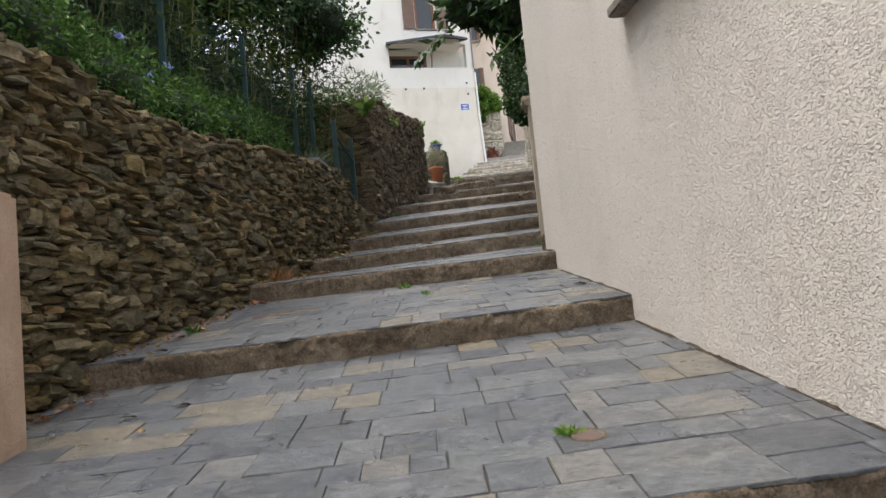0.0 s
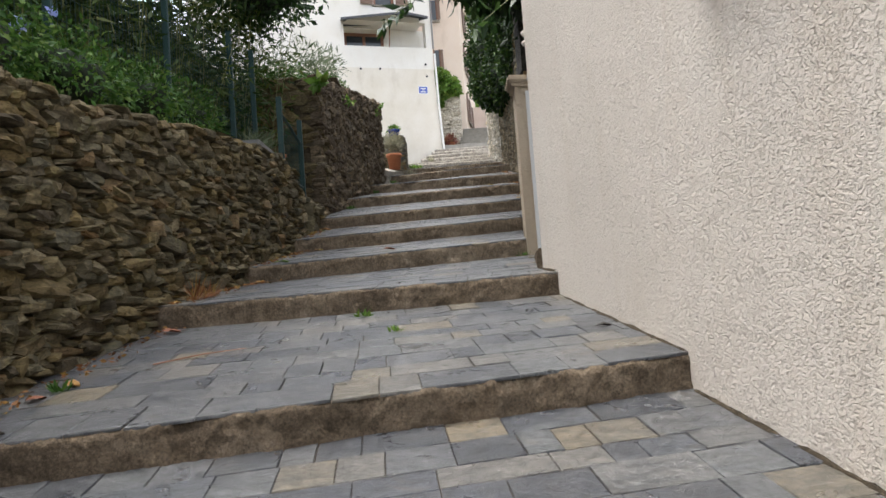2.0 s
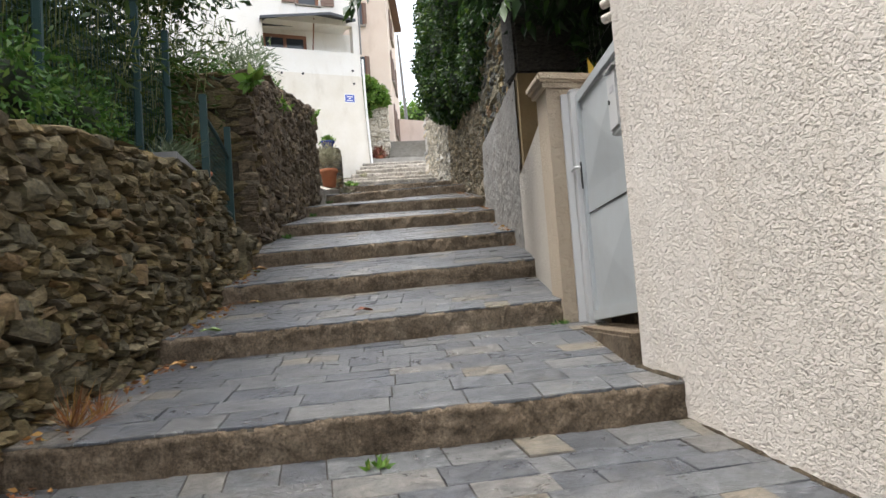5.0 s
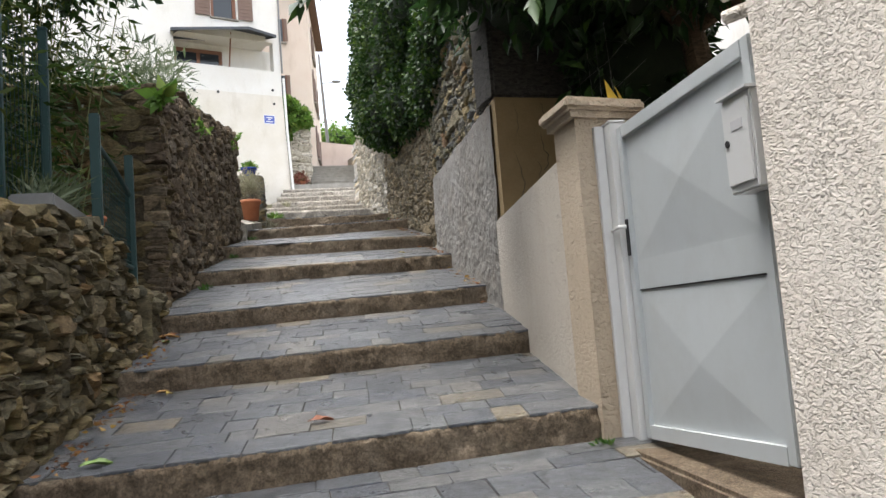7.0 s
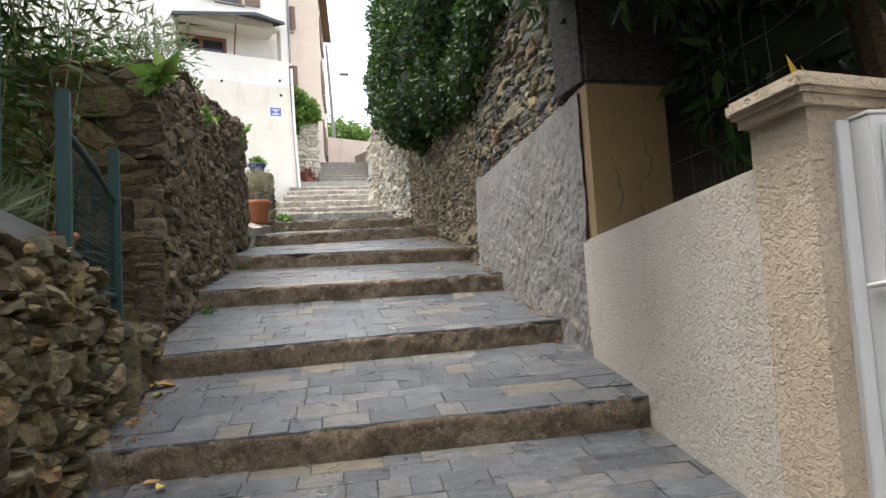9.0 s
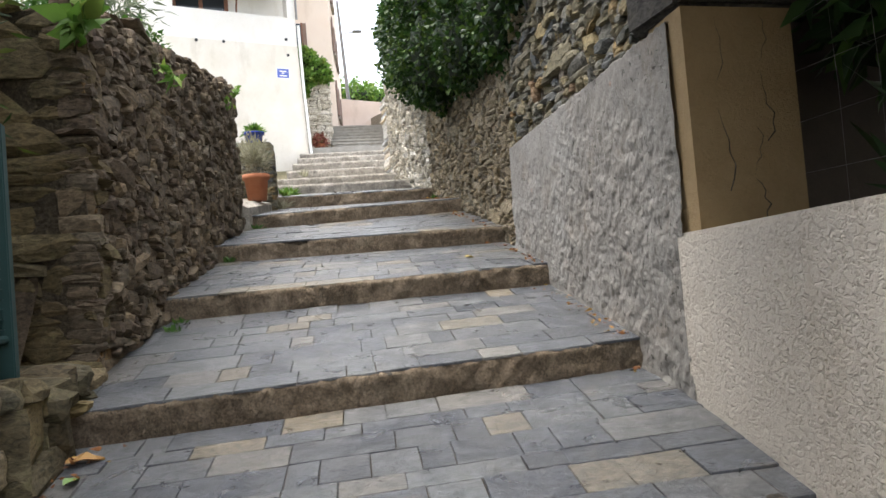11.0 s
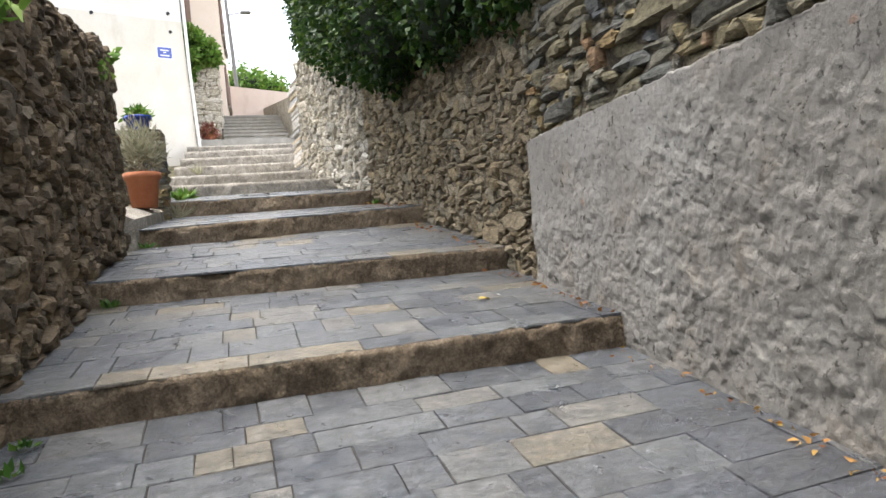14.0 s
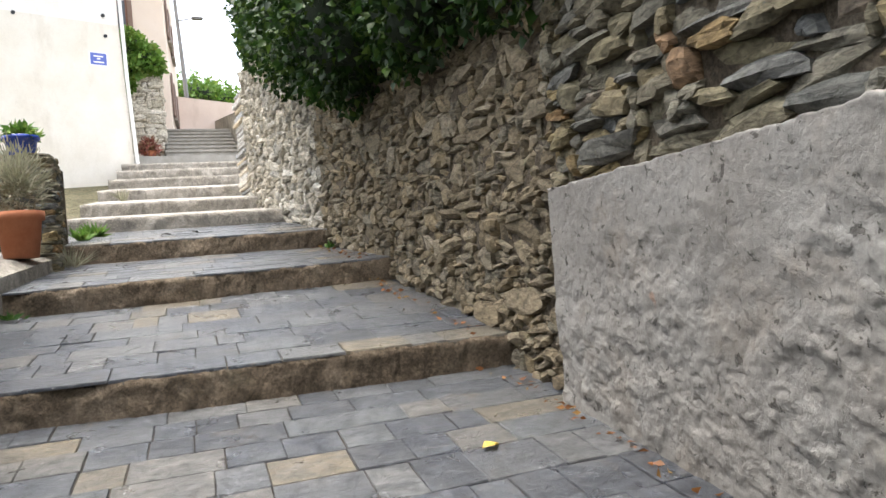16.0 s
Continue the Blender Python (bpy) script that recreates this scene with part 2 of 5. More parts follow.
HIGH_STOPS = [(0.0, (0.078, 0.058, 0.042)), (0.3, (0.122, 0.093, 0.064)), (0.6, (0.104, 0.084, 0.062)), (0.85, (0.16, 0.119, 0.075)),
              (1.0, (0.142, 0.12, 0.09))]
PIER_STOPS = [(0.0, (0.090, 0.070, 0.038)), (0.35, (0.125, 0.096, 0.050)), (0.7, (0.104, 0.086, 0.052)), (1.0, (0.155, 0.092, 0.042))]
RIGHT_STOPS = [(0.0, (0.127, 0.103, 0.069)), (0.3, (0.171, 0.141, 0.097)), (0.55, (0.146, 0.131, 0.101)), (0.8, (0.205, 0.162, 0.101)),
               (1.0, (0.224, 0.196, 0.149))]
UPPER_STOPS = [(0.0, (0.085, 0.088, 0.084)), (0.2, (0.155, 0.136, 0.088)), (0.4, (0.102, 0.108, 0.112)), (0.6, (0.178, 0.148, 0.086)),
               (0.78, (0.150, 0.148, 0.130)), (0.93, (0.215, 0.170, 0.090)), (0.97, (0.200, 0.118, 0.060)), (1.0, (0.235, 0.230, 0.205))]
CREAM = roughcast_material("cream_roughcast", (0.68, 0.625, 0.555), (0.73, 0.67, 0.6), (0.76, 0.71, 0.645))
BEIGE = roughcast_material("beige_roughcast", (0.434, 0.352, 0.258), (0.486, 0.401, 0.299), (0.538, 0.450, 0.345), 0.8, 0.08)
LOW_RENDER = roughcast_material("sandy_roughcast", (0.46, 0.415, 0.35), (0.5, 0.455, 0.39), (0.55, 0.505, 0.44), 0.75, 0.07)
OCHRE = render_material("ochre_render", (0.26, 0.175, 0.082), (0.32, 0.228, 0.115), 0.9)
PINK = render_material("old_pink_render", (0.4, 0.27, 0.19), (0.52, 0.38, 0.28), 0.9)
WHITE_RENDER = render_material("white_house_render", (0.83, 0.79, 0.72), (0.88, 0.86, 0.82), 0.4, 0.8)
PEACH = render_material("peach_house_render", (0.8, 0.66, 0.55), (0.84, 0.72, 0.62), 0.3, 1.0)
OLD_CREAM = render_material("old_cream_render", (0.74, 0.68, 0.575), (0.83, 0.78, 0.7), 0.6, 1.2)
ROSE = render_material("rose_wall_render", (0.68, 0.55, 0.47), (0.76, 0.64, 0.56), 0.4, 1.0)
PLASTER = plaster_material()
GATE_WHITE = paint_material("white_gate_paint", (0.44, 0.47, 0.48), 0.38, 0.12)
BOX_WHITE = paint_material("white_box_paint", (0.58, 0.585, 0.58), 0.35, 0.08)
DARK_METAL = paint_material("dark_metal", (0.03, 0.03, 0.032), 0.45, 0.1, 0.6)
GREEN_PAINT = paint_material("green_fence_paint", (0.005, 0.036, 0.034), 0.62, 0.2)
WOOD_BROWN = paint_material("brown_stained_wood", (0.2, 0.085, 0.045), 0.6, 0.2)
SHUTTER_BROWN = paint_material("faded_brown_shutter", (0.2, 0.13, 0.1), 0.7, 0.3)
SHUTTER_RED = paint_material("red_brown_shutter", (0.36, 0.13, 0.08), 0.6, 0.2)
SHUTTER_WHITE = paint_material("white_shutter", (0.75, 0.76, 0.77), 0.5, 0.1)
CANVAS = paint_material("dark_grey_canvas", (0.07, 0.075, 0.085), 0.9, 0.2)
SIGN_BLUE = paint_material("blue_enamel", (0.08, 0.12, 0.42), 0.3, 0.05)
SIGN_WHITE = paint_material("white_enamel", (0.75, 0.75, 0.76), 0.3, 0.05)
PIPE_WHITE = paint_material("white_downpipe", (0.75, 0.74, 0.72), 0.5, 0.15)
ROOF = render_material("dark_roof_tile", (0.12, 0.07, 0.05), (0.2, 0.12, 0.09), 0.9, 8.0)
TERRACOTTA = render_material("terracotta", (0.42, 0.14, 0.06), (0.5, 0.2, 0.1), 0.3, 5.0)
BLUE_GLAZE = paint_material("blue_glaze", (0.02, 0.045, 0.26), 0.18, 0.05)
ZINC = paint_material("weathered_zinc", (0.2, 0.2, 0.2), 0.6, 0.4)
GLASS = glass_material()
BARK = stone_material("bark", [(0.0, (0.09, 0.065, 0.045)), (1.0, (0.13, 0.1, 0.07))], True, 0.15)
IVY = leaf_material("ivy_leaf", (0.011, 0.030, 0.006), (0.022, 0.056, 0.010), (0.070, 0.115, 0.018), 0.35)
# near-black green: the shade deep inside the crowns, put into the colour
INNER_SHADE = render_material("shaded_inner_foliage", (0.012, 0.022, 0.009), (0.02, 0.035, 0.014), 1.0, 12.0)
CITRUS = leaf_material("dark_glossy_leaf", (0.016, 0.036, 0.012), (0.024, 0.060, 0.016), (0.056, 0.112, 0.024), 0.3)
SHRUB = leaf_material("shrub_leaf", (0.03, 0.082, 0.014), (0.056, 0.135, 0.022), (0.125, 0.2, 0.04))
BAMBOO = leaf_material("bamboo_leaf", (0.024, 0.050, 0.009), (0.045, 0.082, 0.014), (0.118, 0.138, 0.028))
CANE = paint_material("bamboo_cane", (0.16, 0.17, 0.05), 0.5, 0.3)
OLIVE = leaf_material("grey_green_leaf", (0.075, 0.105, 0.053), (0.120, 0.150, 0.083), (0.180, 0.203, 0.128))
BRIGHT = leaf_material("bright_leaf", (0.075, 0.165, 0.022), (0.120, 0.225, 0.038), (0.195, 0.270, 0.053))
FADED = leaf_material("grey_dry_foliage", (0.2, 0.2, 0.13), (0.27, 0.26, 0.18), (0.33, 0.3, 0.22))
FLOWER = leaf_material("lilac_petal", (0.3, 0.34, 0.75), (0.36, 0.42, 0.8), (0.45, 0.5, 0.85))
RED_LEAF = leaf_material("red_leaf", (0.16, 0.05, 0.04), (0.24, 0.09, 0.07), (0.14, 0.13, 0.05))
DEAD = leaf_material("fallen_leaf", (0.16, 0.07, 0.03), (0.3, 0.13, 0.05), (0.42, 0.28, 0.07))


# ---- builders ----
def link_mesh(name, verts, faces, material, parent=None, smooth=False):
    me = bpy.data.meshes.new(name)
    me.from_pydata([tuple(v) for v in verts], [], [tuple(f) for f in faces])
    me.materials.append(material)
    if smooth:
        me.polygons.foreach_set("use_smooth", [True] * len(me.polygons))
    ob = new(name, me)
    ob.parent = parent
    return ob


def part(name, bm, material, parent=None, label="", smooth=False):
    me = bpy.data.meshes.new(name)
    bm.normal_update()
    bm.to_mesh(me)
    bm.free()
    me.materials.append(material)
    if smooth:
        me.polygons.foreach_set("use_smooth", [True] * len(me.polygons))
    ob = new(name, me)
    ob.parent = parent
    if label:
        ob["label"] = label
    return ob


def empty(name, at=(0, 0, 0)):
    ob = new(name)
    ob.location = at
    return ob


def box(lo, hi, bevel=0.0, m=None, bm=None):
    bm = bm or bmesh.new()
    size = [b - a for a, b in zip(lo, hi)]
    mid = [(a + b) / 2 for a, b in zip(lo, hi)]
    mat = Matrix.Translation(mid) @ Matrix.Diagonal((*size, 1))
    made = bmesh.ops.create_cube(bm, size=1, matrix=(m @ mat) if m else mat)
    if bevel:
        edges = {e for v in made["verts"] for e in v.link_edges}
        bmesh.ops.bevel(bm, geom=list(edges), offset=bevel, segments=2, affect="EDGES")
    return bm


def rod(a, b, r, bm=None, r2=None, seg=10):
    bm = bm or bmesh.new()
    a, b = Vector(a), Vector(b)
    d = b - a
    m = Matrix.Translation((a + b) / 2) @ d.to_track_quat("Z", "Y").to_matrix().to_4x4()
    bmesh.ops.create_cone(bm, cap_ends=True, segments=seg, radius1=r, radius2=r if r2 is None else r2, depth=d.length, matrix=m)
    return bm


def lathe(profile, seg=28, bm=None, at=(0, 0, 0)):
    """A turned shape from (radius, height) pairs."""
    bm = bm or bmesh.new()
    rings = []
    for r, z in profile:
        rings.append([bm.verts.new((at[0] + r * math.cos(2 * math.pi * i / seg), at[1] + r * math.sin(2 * math.pi * i / seg), at[2] + z)) for i in range(seg)])
    for p, q in zip(rings, rings[1:]):
        for i in range(seg):
            j = (i + 1) % seg
            bm.faces.new((p[i], p[j], q[j], q[i]))
    bm.faces.new(rings[0][::-1])
    return bm


def prism(outline, z0, z1):
    """An upright block on a ground outline (counter-clockwise); z0 and z1 may be lists, one height a corner."""
    n = len(outline)
    lo = z0 if isinstance(z0, (list, tuple)) else [z0] * n
    hi = z1 if isinstance(z1, (list, tuple)) else [z1] * n
    bm = bmesh.new()
    a = [bm.verts.new((*p, z)) for p, z in zip(outline, lo)]
    b = [bm.verts.new((*p, z)) for p, z in zip(outline, hi)]
    bm.faces.new(a[::-1])
    bm.faces.new(b)
    for i in range(n):
        j = (i + 1) % n
        bm.faces.new((a[i], a[j], b[j], b[i]))
    return bm


def fbm(p, scale, octaves=3):
    return noise.fractal(Vector(p) * scale, 1.0, 2.0, octaves)


# ---- the stair's nosings: (x, y, z) at the right end and at the left end ----
NOSING = [
    ((1.95, -1.0, -0.2), (-2.9, -1.3, -0.25)),
    ((1.75, 0.85, 0.3), (-2.75, 0.5, 0.24)),
    ((1.55, 2.77, 0.81), (-2.55, 2.37, 0.72)),
    ((1.22, 5.61, 1.486), (-2.35, 5.0, 1.37)),
    ((0.89, 7.54, 1.997), (-2.12, 7.73, 1.955)),
    ((1.09, 9.63, 2.42), (-1.96, 9.92, 2.335)),
    ((1.43, 11.4, 2.832), (-1.67, 11.78, 2.765)),
    ((1.68, 13.2, 3.28), (-1.46, 13.3, 3.2)),
    ((1.92, 15.12, 3.79), (-1.21, 15.35, 3.755)),
    ((2.13, 16.93, 4.255), (-0.88, 17.3, 4.27)),
    ((2.27, 18.81, 4.79), (-0.52, 19.39, 4.77)),
    ((2.3, 20.69, 5.18), (-0.2, 21.1, 5.2)),
    ((2.44, 22.83, 5.64), (0.1, 23.0, 5.65)),
    ((2.5, 24.78, 6.05), (0.4, 25.0, 6.06)),
    ((2.9, 26.6, 6.48), (0.7, 26.8, 6.5)),
    ((3.2, 28.3, 6.92), (0.95, 28.5, 6.93)),
    ((3.6, 30.0, 7.35), (1.2, 30.2, 7.36)),
    ((3.9, 31.6, 7.75), (1.4, 31.8, 7.76)),
    ((4.0, 33.0, 8.12), (1.6, 33.1, 8.12)),
]
RISE = 0.18


def ground(x, y):
    """Height of the stair at a place."""
    for (a, b), (c, d) in zip(NOSING, NOSING[1:]):
        u = (x - b[0]) / (a[0] - b[0])
        y0, y1 = b[1] + u * (a[1] - b[1]), d[1] + u * (c[1] - d[1])
        if y0 <= y < y1:
            z0, z1 = b[2] + u * (a[2] - b[2]), d[2] + u * (c[2] - d[2]) - RISE
            return z0 + (z1 - z0) * (y - y0) / (y1 - y0)
    return 8.1 if y > 20 else -0.2


def wide(p, q, extra):
    """A nosing drawn out at both ends, to run under the walls."""
    p, q = Vector(p), Vector(q)
    d = (p - q).normalized() * extra
    return p + d, q - d


# ---- paved stair ----
def step(index, extra=0.25, pieces=True):
    (ra, la), (rb, lb) = NOSING[index], NOSING[index + 1]
    ra, la = wide(ra, la, extra)
    rb, lb = wide(rb, lb, extra)
    rng = random.Random(100 + index)
    nx, ny, nr = (420, 12, 13) if pieces else (140, 12, 8)

    def at(u, v, top=0.0):
        p = la.lerp(ra, u).lerp(lb.lerp(rb, u) - Vector((0, 0, RISE)), v)
        bow = 0.03 * math.sin(u * 3.1 + index) * (1 - v)
        return p + Vector((0, bow, top))

    verts, faces = [], []
    # riser, from below ground to the nosing, then the bed of the tread
    for i in range(nx + 1):
        u = i / nx
        for j in range(nr):
            p = at(u, 0, -0.004)
            drop = (nr - 1 - j) / (nr - 1) * (RISE + 0.08)
            q = (p.x, p.y, p.z - drop)
            wear = fbm(q, 2.2) * 0.02 + fbm(q, 9.0, 3) * 0.014 + fbm(q, 30.0, 3) * 0.010
            lip = -0.006 if j == nr - 1 else 0.012
            chip = max(0.0, fbm((p.x, 7, index), 3.5, 3) - 0.25) * 0.05
            if j >= nr - 3:
                wear += chip
            verts.append((p.x, p.y + wear - lip, p.z - drop + (fbm((p.x * 3, 7, 1), 2.0) * 0.006 - chip * 0.4 if j == nr - 1 else 0)))
    for i in range(nx + 1):
        for j in range(1, ny + 1):
            p = at(i / nx, j / ny * 1.01, -0.008)
            verts.append((p.x, p.y, p.z + fbm((p.x, p.y, 0), 9.0) * 0.002))
    for i in range(nx):
        for j in range(nr - 1):
            a = i * nr + j
            faces.append((a, a + nr, a + nr + 1, a + 1))
        base = (nx + 1) * nr
        a, b = i * nr + nr - 1, base + i * ny
        faces.append((a, a + nr, b + ny, b))
        for j in range(ny - 1):
            c = base + i * ny + j
            faces.append((c, c + ny, c + ny + 1, c + 1))
    body = link_mesh("stair_step_%d" % (index + 1), verts, faces, RISER if index <= 11 else GREY_CONCRETE, smooth=True)
    body.data.materials.append(JOINT if pieces else PALE_STEP)
    for f in body.data.polygons:
        if f.center.z > 0 and abs(f.normal.z) > 0.8:
            f.material_index = 1
    tagged(body, "worn brown concrete step paved with split slate slabs" if pieces else "pale worn concrete step higher up the lane", "step", kind="structure")
    if not pieces:
        return body
    # slabs, row by row
    run = (at(0.5, 1) - at(0.5, 0)).length
    span = (at(1, 0.5) - at(0, 0.5)).length
    rows = max(2, round(run / 0.245))
    cuts = [rng.uniform(0.75, 1.3) for _ in range(rows)]
    total = sum(cuts)
    v0 = -0.002
    for r, c in enumerate(cuts):
        v1 = min(0.998, v0 + c / total * 1.004)
        u = -rng.uniform(0, 0.08)
        while u < 1:
            w = rng.choice((0.17, 0.22, 0.28, 0.33, 0.4, 0.52)) * rng.uniform(0.85, 1.15) / span
            u1 = u + w
            if 1 - u1 < 0.05:
                u1 = 1.0
            ua = max(0, u)
            g, gv = 0.0022 / span, 0.0025 / run
            jit = lambda: rng.uniform(-0.0022, 0.0022)
            lift = rng.uniform(-0.002, 0.004)
            tilt = rng.uniform(-0.002, 0.002), rng.uniform(-0.002, 0.002)
            quad = []
            for (uu, vv, k) in ((ua + g, v0 + gv, 0), (u1 - g, v0 + gv, 1), (u1 - g, v1 - gv, 2), (ua + g, v1 - gv, 3)):
                p = at(uu, vv, lift + (tilt[0] if k in (1, 2) else -tilt[0]) + (tilt[1] if k > 1 else -tilt[1]))
                quad.append(p + Vector((jit(), jit(), 0)))
            mid = sum(quad, Vector()) / 4
            # chipped outline: corners and edge middles, top inset, foot
            ring = []
            for a, b in zip(quad, quad[1:] + quad[:1]):
                ring.append(a)
                ring.append(a.lerp(b, rng.uniform(0.35, 0.65)) + Vector((jit(), jit(), 0)))
            top = [p + (mid - p).normalized() * rng.uniform(0.0015, 0.0045) + Vector((0, 0, 0.0)) for p in ring]
            side = [p - Vector((0, 0, 0.005)) for p in ring]
            foot = [p - Vector((0, 0, 0.016)) for p in ring]
            vs = [p - mid for p in top + side + foot]
            n = len(ring)
            fs = [list(range(n))]
            for k in range(n):
                q = (k + 1) % n
                fs.append((k, k + n, q + n, q))
                fs.append((k + n, k + 2 * n, q + 2 * n, q + n))
            fs = [f[::-1] if len(f) == 4 else f for f in fs]
            slab = link_mesh("paving_slab", vs, fs, SLATE, body)
            slab.location = mid
            u = u1
        v0 = v1
    return body


# ---- rubble walls ----
def rock_meshes(count, seed, material, flat=0.35):
    rng = random.Random(seed)
    made = []
    for k in range(count):
        bm = bmesh.new()
        bmesh.ops.create_cube(bm, size=1)
        bmesh.ops.subdivide_edges(bm, edges=bm.edges, cuts=2, use_grid_fill=True)
        off = Vector((rng.uniform(0, 50), rng.uniform(0, 50), rng.uniform(0, 50)))
        skew = rng.uniform(-0.2, 0.2), rng.uniform(-0.07, 0.07)
        # split faces: planes that chop the block's corners and front
        cuts = []
        for _ in range(7):
            d = Vector((rng.uniform(-1, 1), rng.uniform(-1, 0.35), rng.uniform(-1, 1))).normalized()
            cuts.append((d, rng.uniform(0.48, 0.66)))
        for v in bm.verts:
            ball = v.co.normalized() * 0.62
            p = v.co.lerp(ball, flat)
            p = p + (noise.noise_vector(p * 2.1 + off) * 0.17 + noise.noise_vector(p * 5.5 + off) * 0.06) * Vector((1, 0.5, 1))
            for d, reach in cuts:
                over = p.dot(d) - reach
                if over > 0:
                    p = p - d * over
            v.co = Vector((p.x + p.z * skew[0], p.y, p.z + p.x * skew[1]))
        bmesh.ops.triangulate(bm, faces=bm.faces)
        me = bpy.data.meshes.new("stone")
        bm.to_mesh(me)
        bm.free()
        me.materials.append(material)
        made.append(me)
    return made


def pack(length, foot, head, w, h, rng, cell=0.03):
    """Fill a wall face with stones, lowest gap first: (along, up, width, height)."""
    n = int(length / cell)
    levels = np.array([foot((i + 0.5) * cell) for i in range(n)])
    tops = np.array([head((i + 0.5) * cell) for i in range(n)])
    out = []
    while True:
        free = np.where(levels < tops - h[0] * 0.4, levels, 1e9)
        i = int(np.argmin(free))
        if free[i] > 1e8:
            return out
        width = rng.uniform(*w) * rng.choice((0.45, 0.7, 0.9, 1, 1.2, 1.7))
        height = min(rng.uniform(*h) * rng.choice((0.6, 0.8, 1, 1.2, 1.6)), max(h[0] * 0.7, tops[i] - levels[i] + 0.02))
        most = max(2, int(width / cell))
        j = i
        while j < n and j - i < most and levels[j] < levels[i] + height * 0.55:
            j += 1
        while i > 0 and j - i < most and levels[i - 1] < levels[i] + height * 0.55 and levels[i - 1] >= levels[i] - 0.01:
            i -= 1
        j = max(j, i + 1)
        z0 = float(np.mean(levels[i:j]))
        out.append(((i + j) / 2 * cell, z0 + height / 2, (j - i) * cell, height))
        levels[i:j] = z0 + height


def rubble_face(owner, a, b, foot, head, w, h, stops, seed, depth=0.22, proud=(0.0, 0.05), near=None, tilt=4, flat=0.35, moss=0.35,
                lean=0.0, limit=300, name="stone", fill=(1.13, 1.16)):
    """Stones on the face from a to b, whose outer side is to the right of a->b's left-hand normal."""
    rng = random.Random(seed)
    a, b = Vector((*a, 0)), Vector((*b, 0))
    along = (b - a).normalized()
    out = Vector((along.y, -along.x, 0))
    mats = stone_material(owner.name + "_stone", stops, False, moss), stone_material(owner.name + "_stones", stops, True, moss)
    shapes = rock_meshes(22, seed, mats[0], flat)
    stones = pack((b - a).length, foot, head, w, h, rng)
    middle = near if near is not None else (b - a).length / 2
    order = sorted(range(len(stones)), key=lambda i: abs(stones[i][0] - middle))
    chosen = set(order[:limit])
    verts, faces = [], []
    for i, (s, z, sw, sh) in enumerate(stones):
        d = depth * rng.uniform(0.8, 1.2)
        p = a + along * s + out * (rng.uniform(*proud) - d / 2 + lean * (z - foot(s))) + Vector((0, 0, z))
        turn = Euler([radians(rng.gauss(0, k)) for k in (3.5, tilt, 3.5)]).to_matrix()
        flip = rng.choice((-1, 1))
        m3 = Matrix((along, out * -1, Vector((0, 0, 1)))).transposed() @ turn @ Matrix.Diagonal((sw * fill[0] + 0.006, d, sh * fill[1] + 0.006))
        shape = rng.choice(shapes)
        m = Matrix.Translation(p) @ m3.to_4x4()
        if i in chosen:
            ob = new(name, shape)
            ob.parent = owner
            ob.matrix_basis = m
        else:
            k = len(verts)
            verts += [m @ v.co for v in shape.vertices]
            faces += [[k + q for q in f.vertices] for f in shape.polygons]
    if verts:
        rest = link_mesh("stones", verts, faces, mats[1], owner)
        tagged(rest, kind="stuff")


def interp(points):
    xs, ys = [p[0] for p in points], [p[1] for p in points]
    return lambda s: float(np.interp(s, xs, ys))


def wall_core(name, a, b, thick, foot, head, material, label, inset=0.1, n=40):
    """The mortar body behind a rubble face; its outer side lies `inset` behind the face."""
    a, b = Vector((*a, 0)), Vector((*b, 0))
    along = (b - a).normalized()
    out = Vector((along.y, -along.x, 0))
    length = (b - a).length
    bm = bmesh.new()
    cols = []
    for i in range(n + 1):
        s = length * i / n
        p = a + along * s
        lo, hi = foot(s) - 0.15, head(s) - 0.03
        f, k = p - out * inset, p - out * thick
        cols.append([bm.verts.new((*q.xy, z)) for q, z in ((f, lo), (f, hi), (k, hi), (k, lo))])
    for c, d in zip(cols, cols[1:]):
        for i in range(4):
            j = (i + 1) % 4
            bm.faces.new((c[i], d[i], d[j], c[j]))
    bm.faces.new(cols[0])
    bm.faces.new(cols[-1][::-1])
    bmesh.ops.recalc_face_normals(bm, faces=bm.faces)
    return tagged(part(name, bm, material), label, "wall", kind="structure")


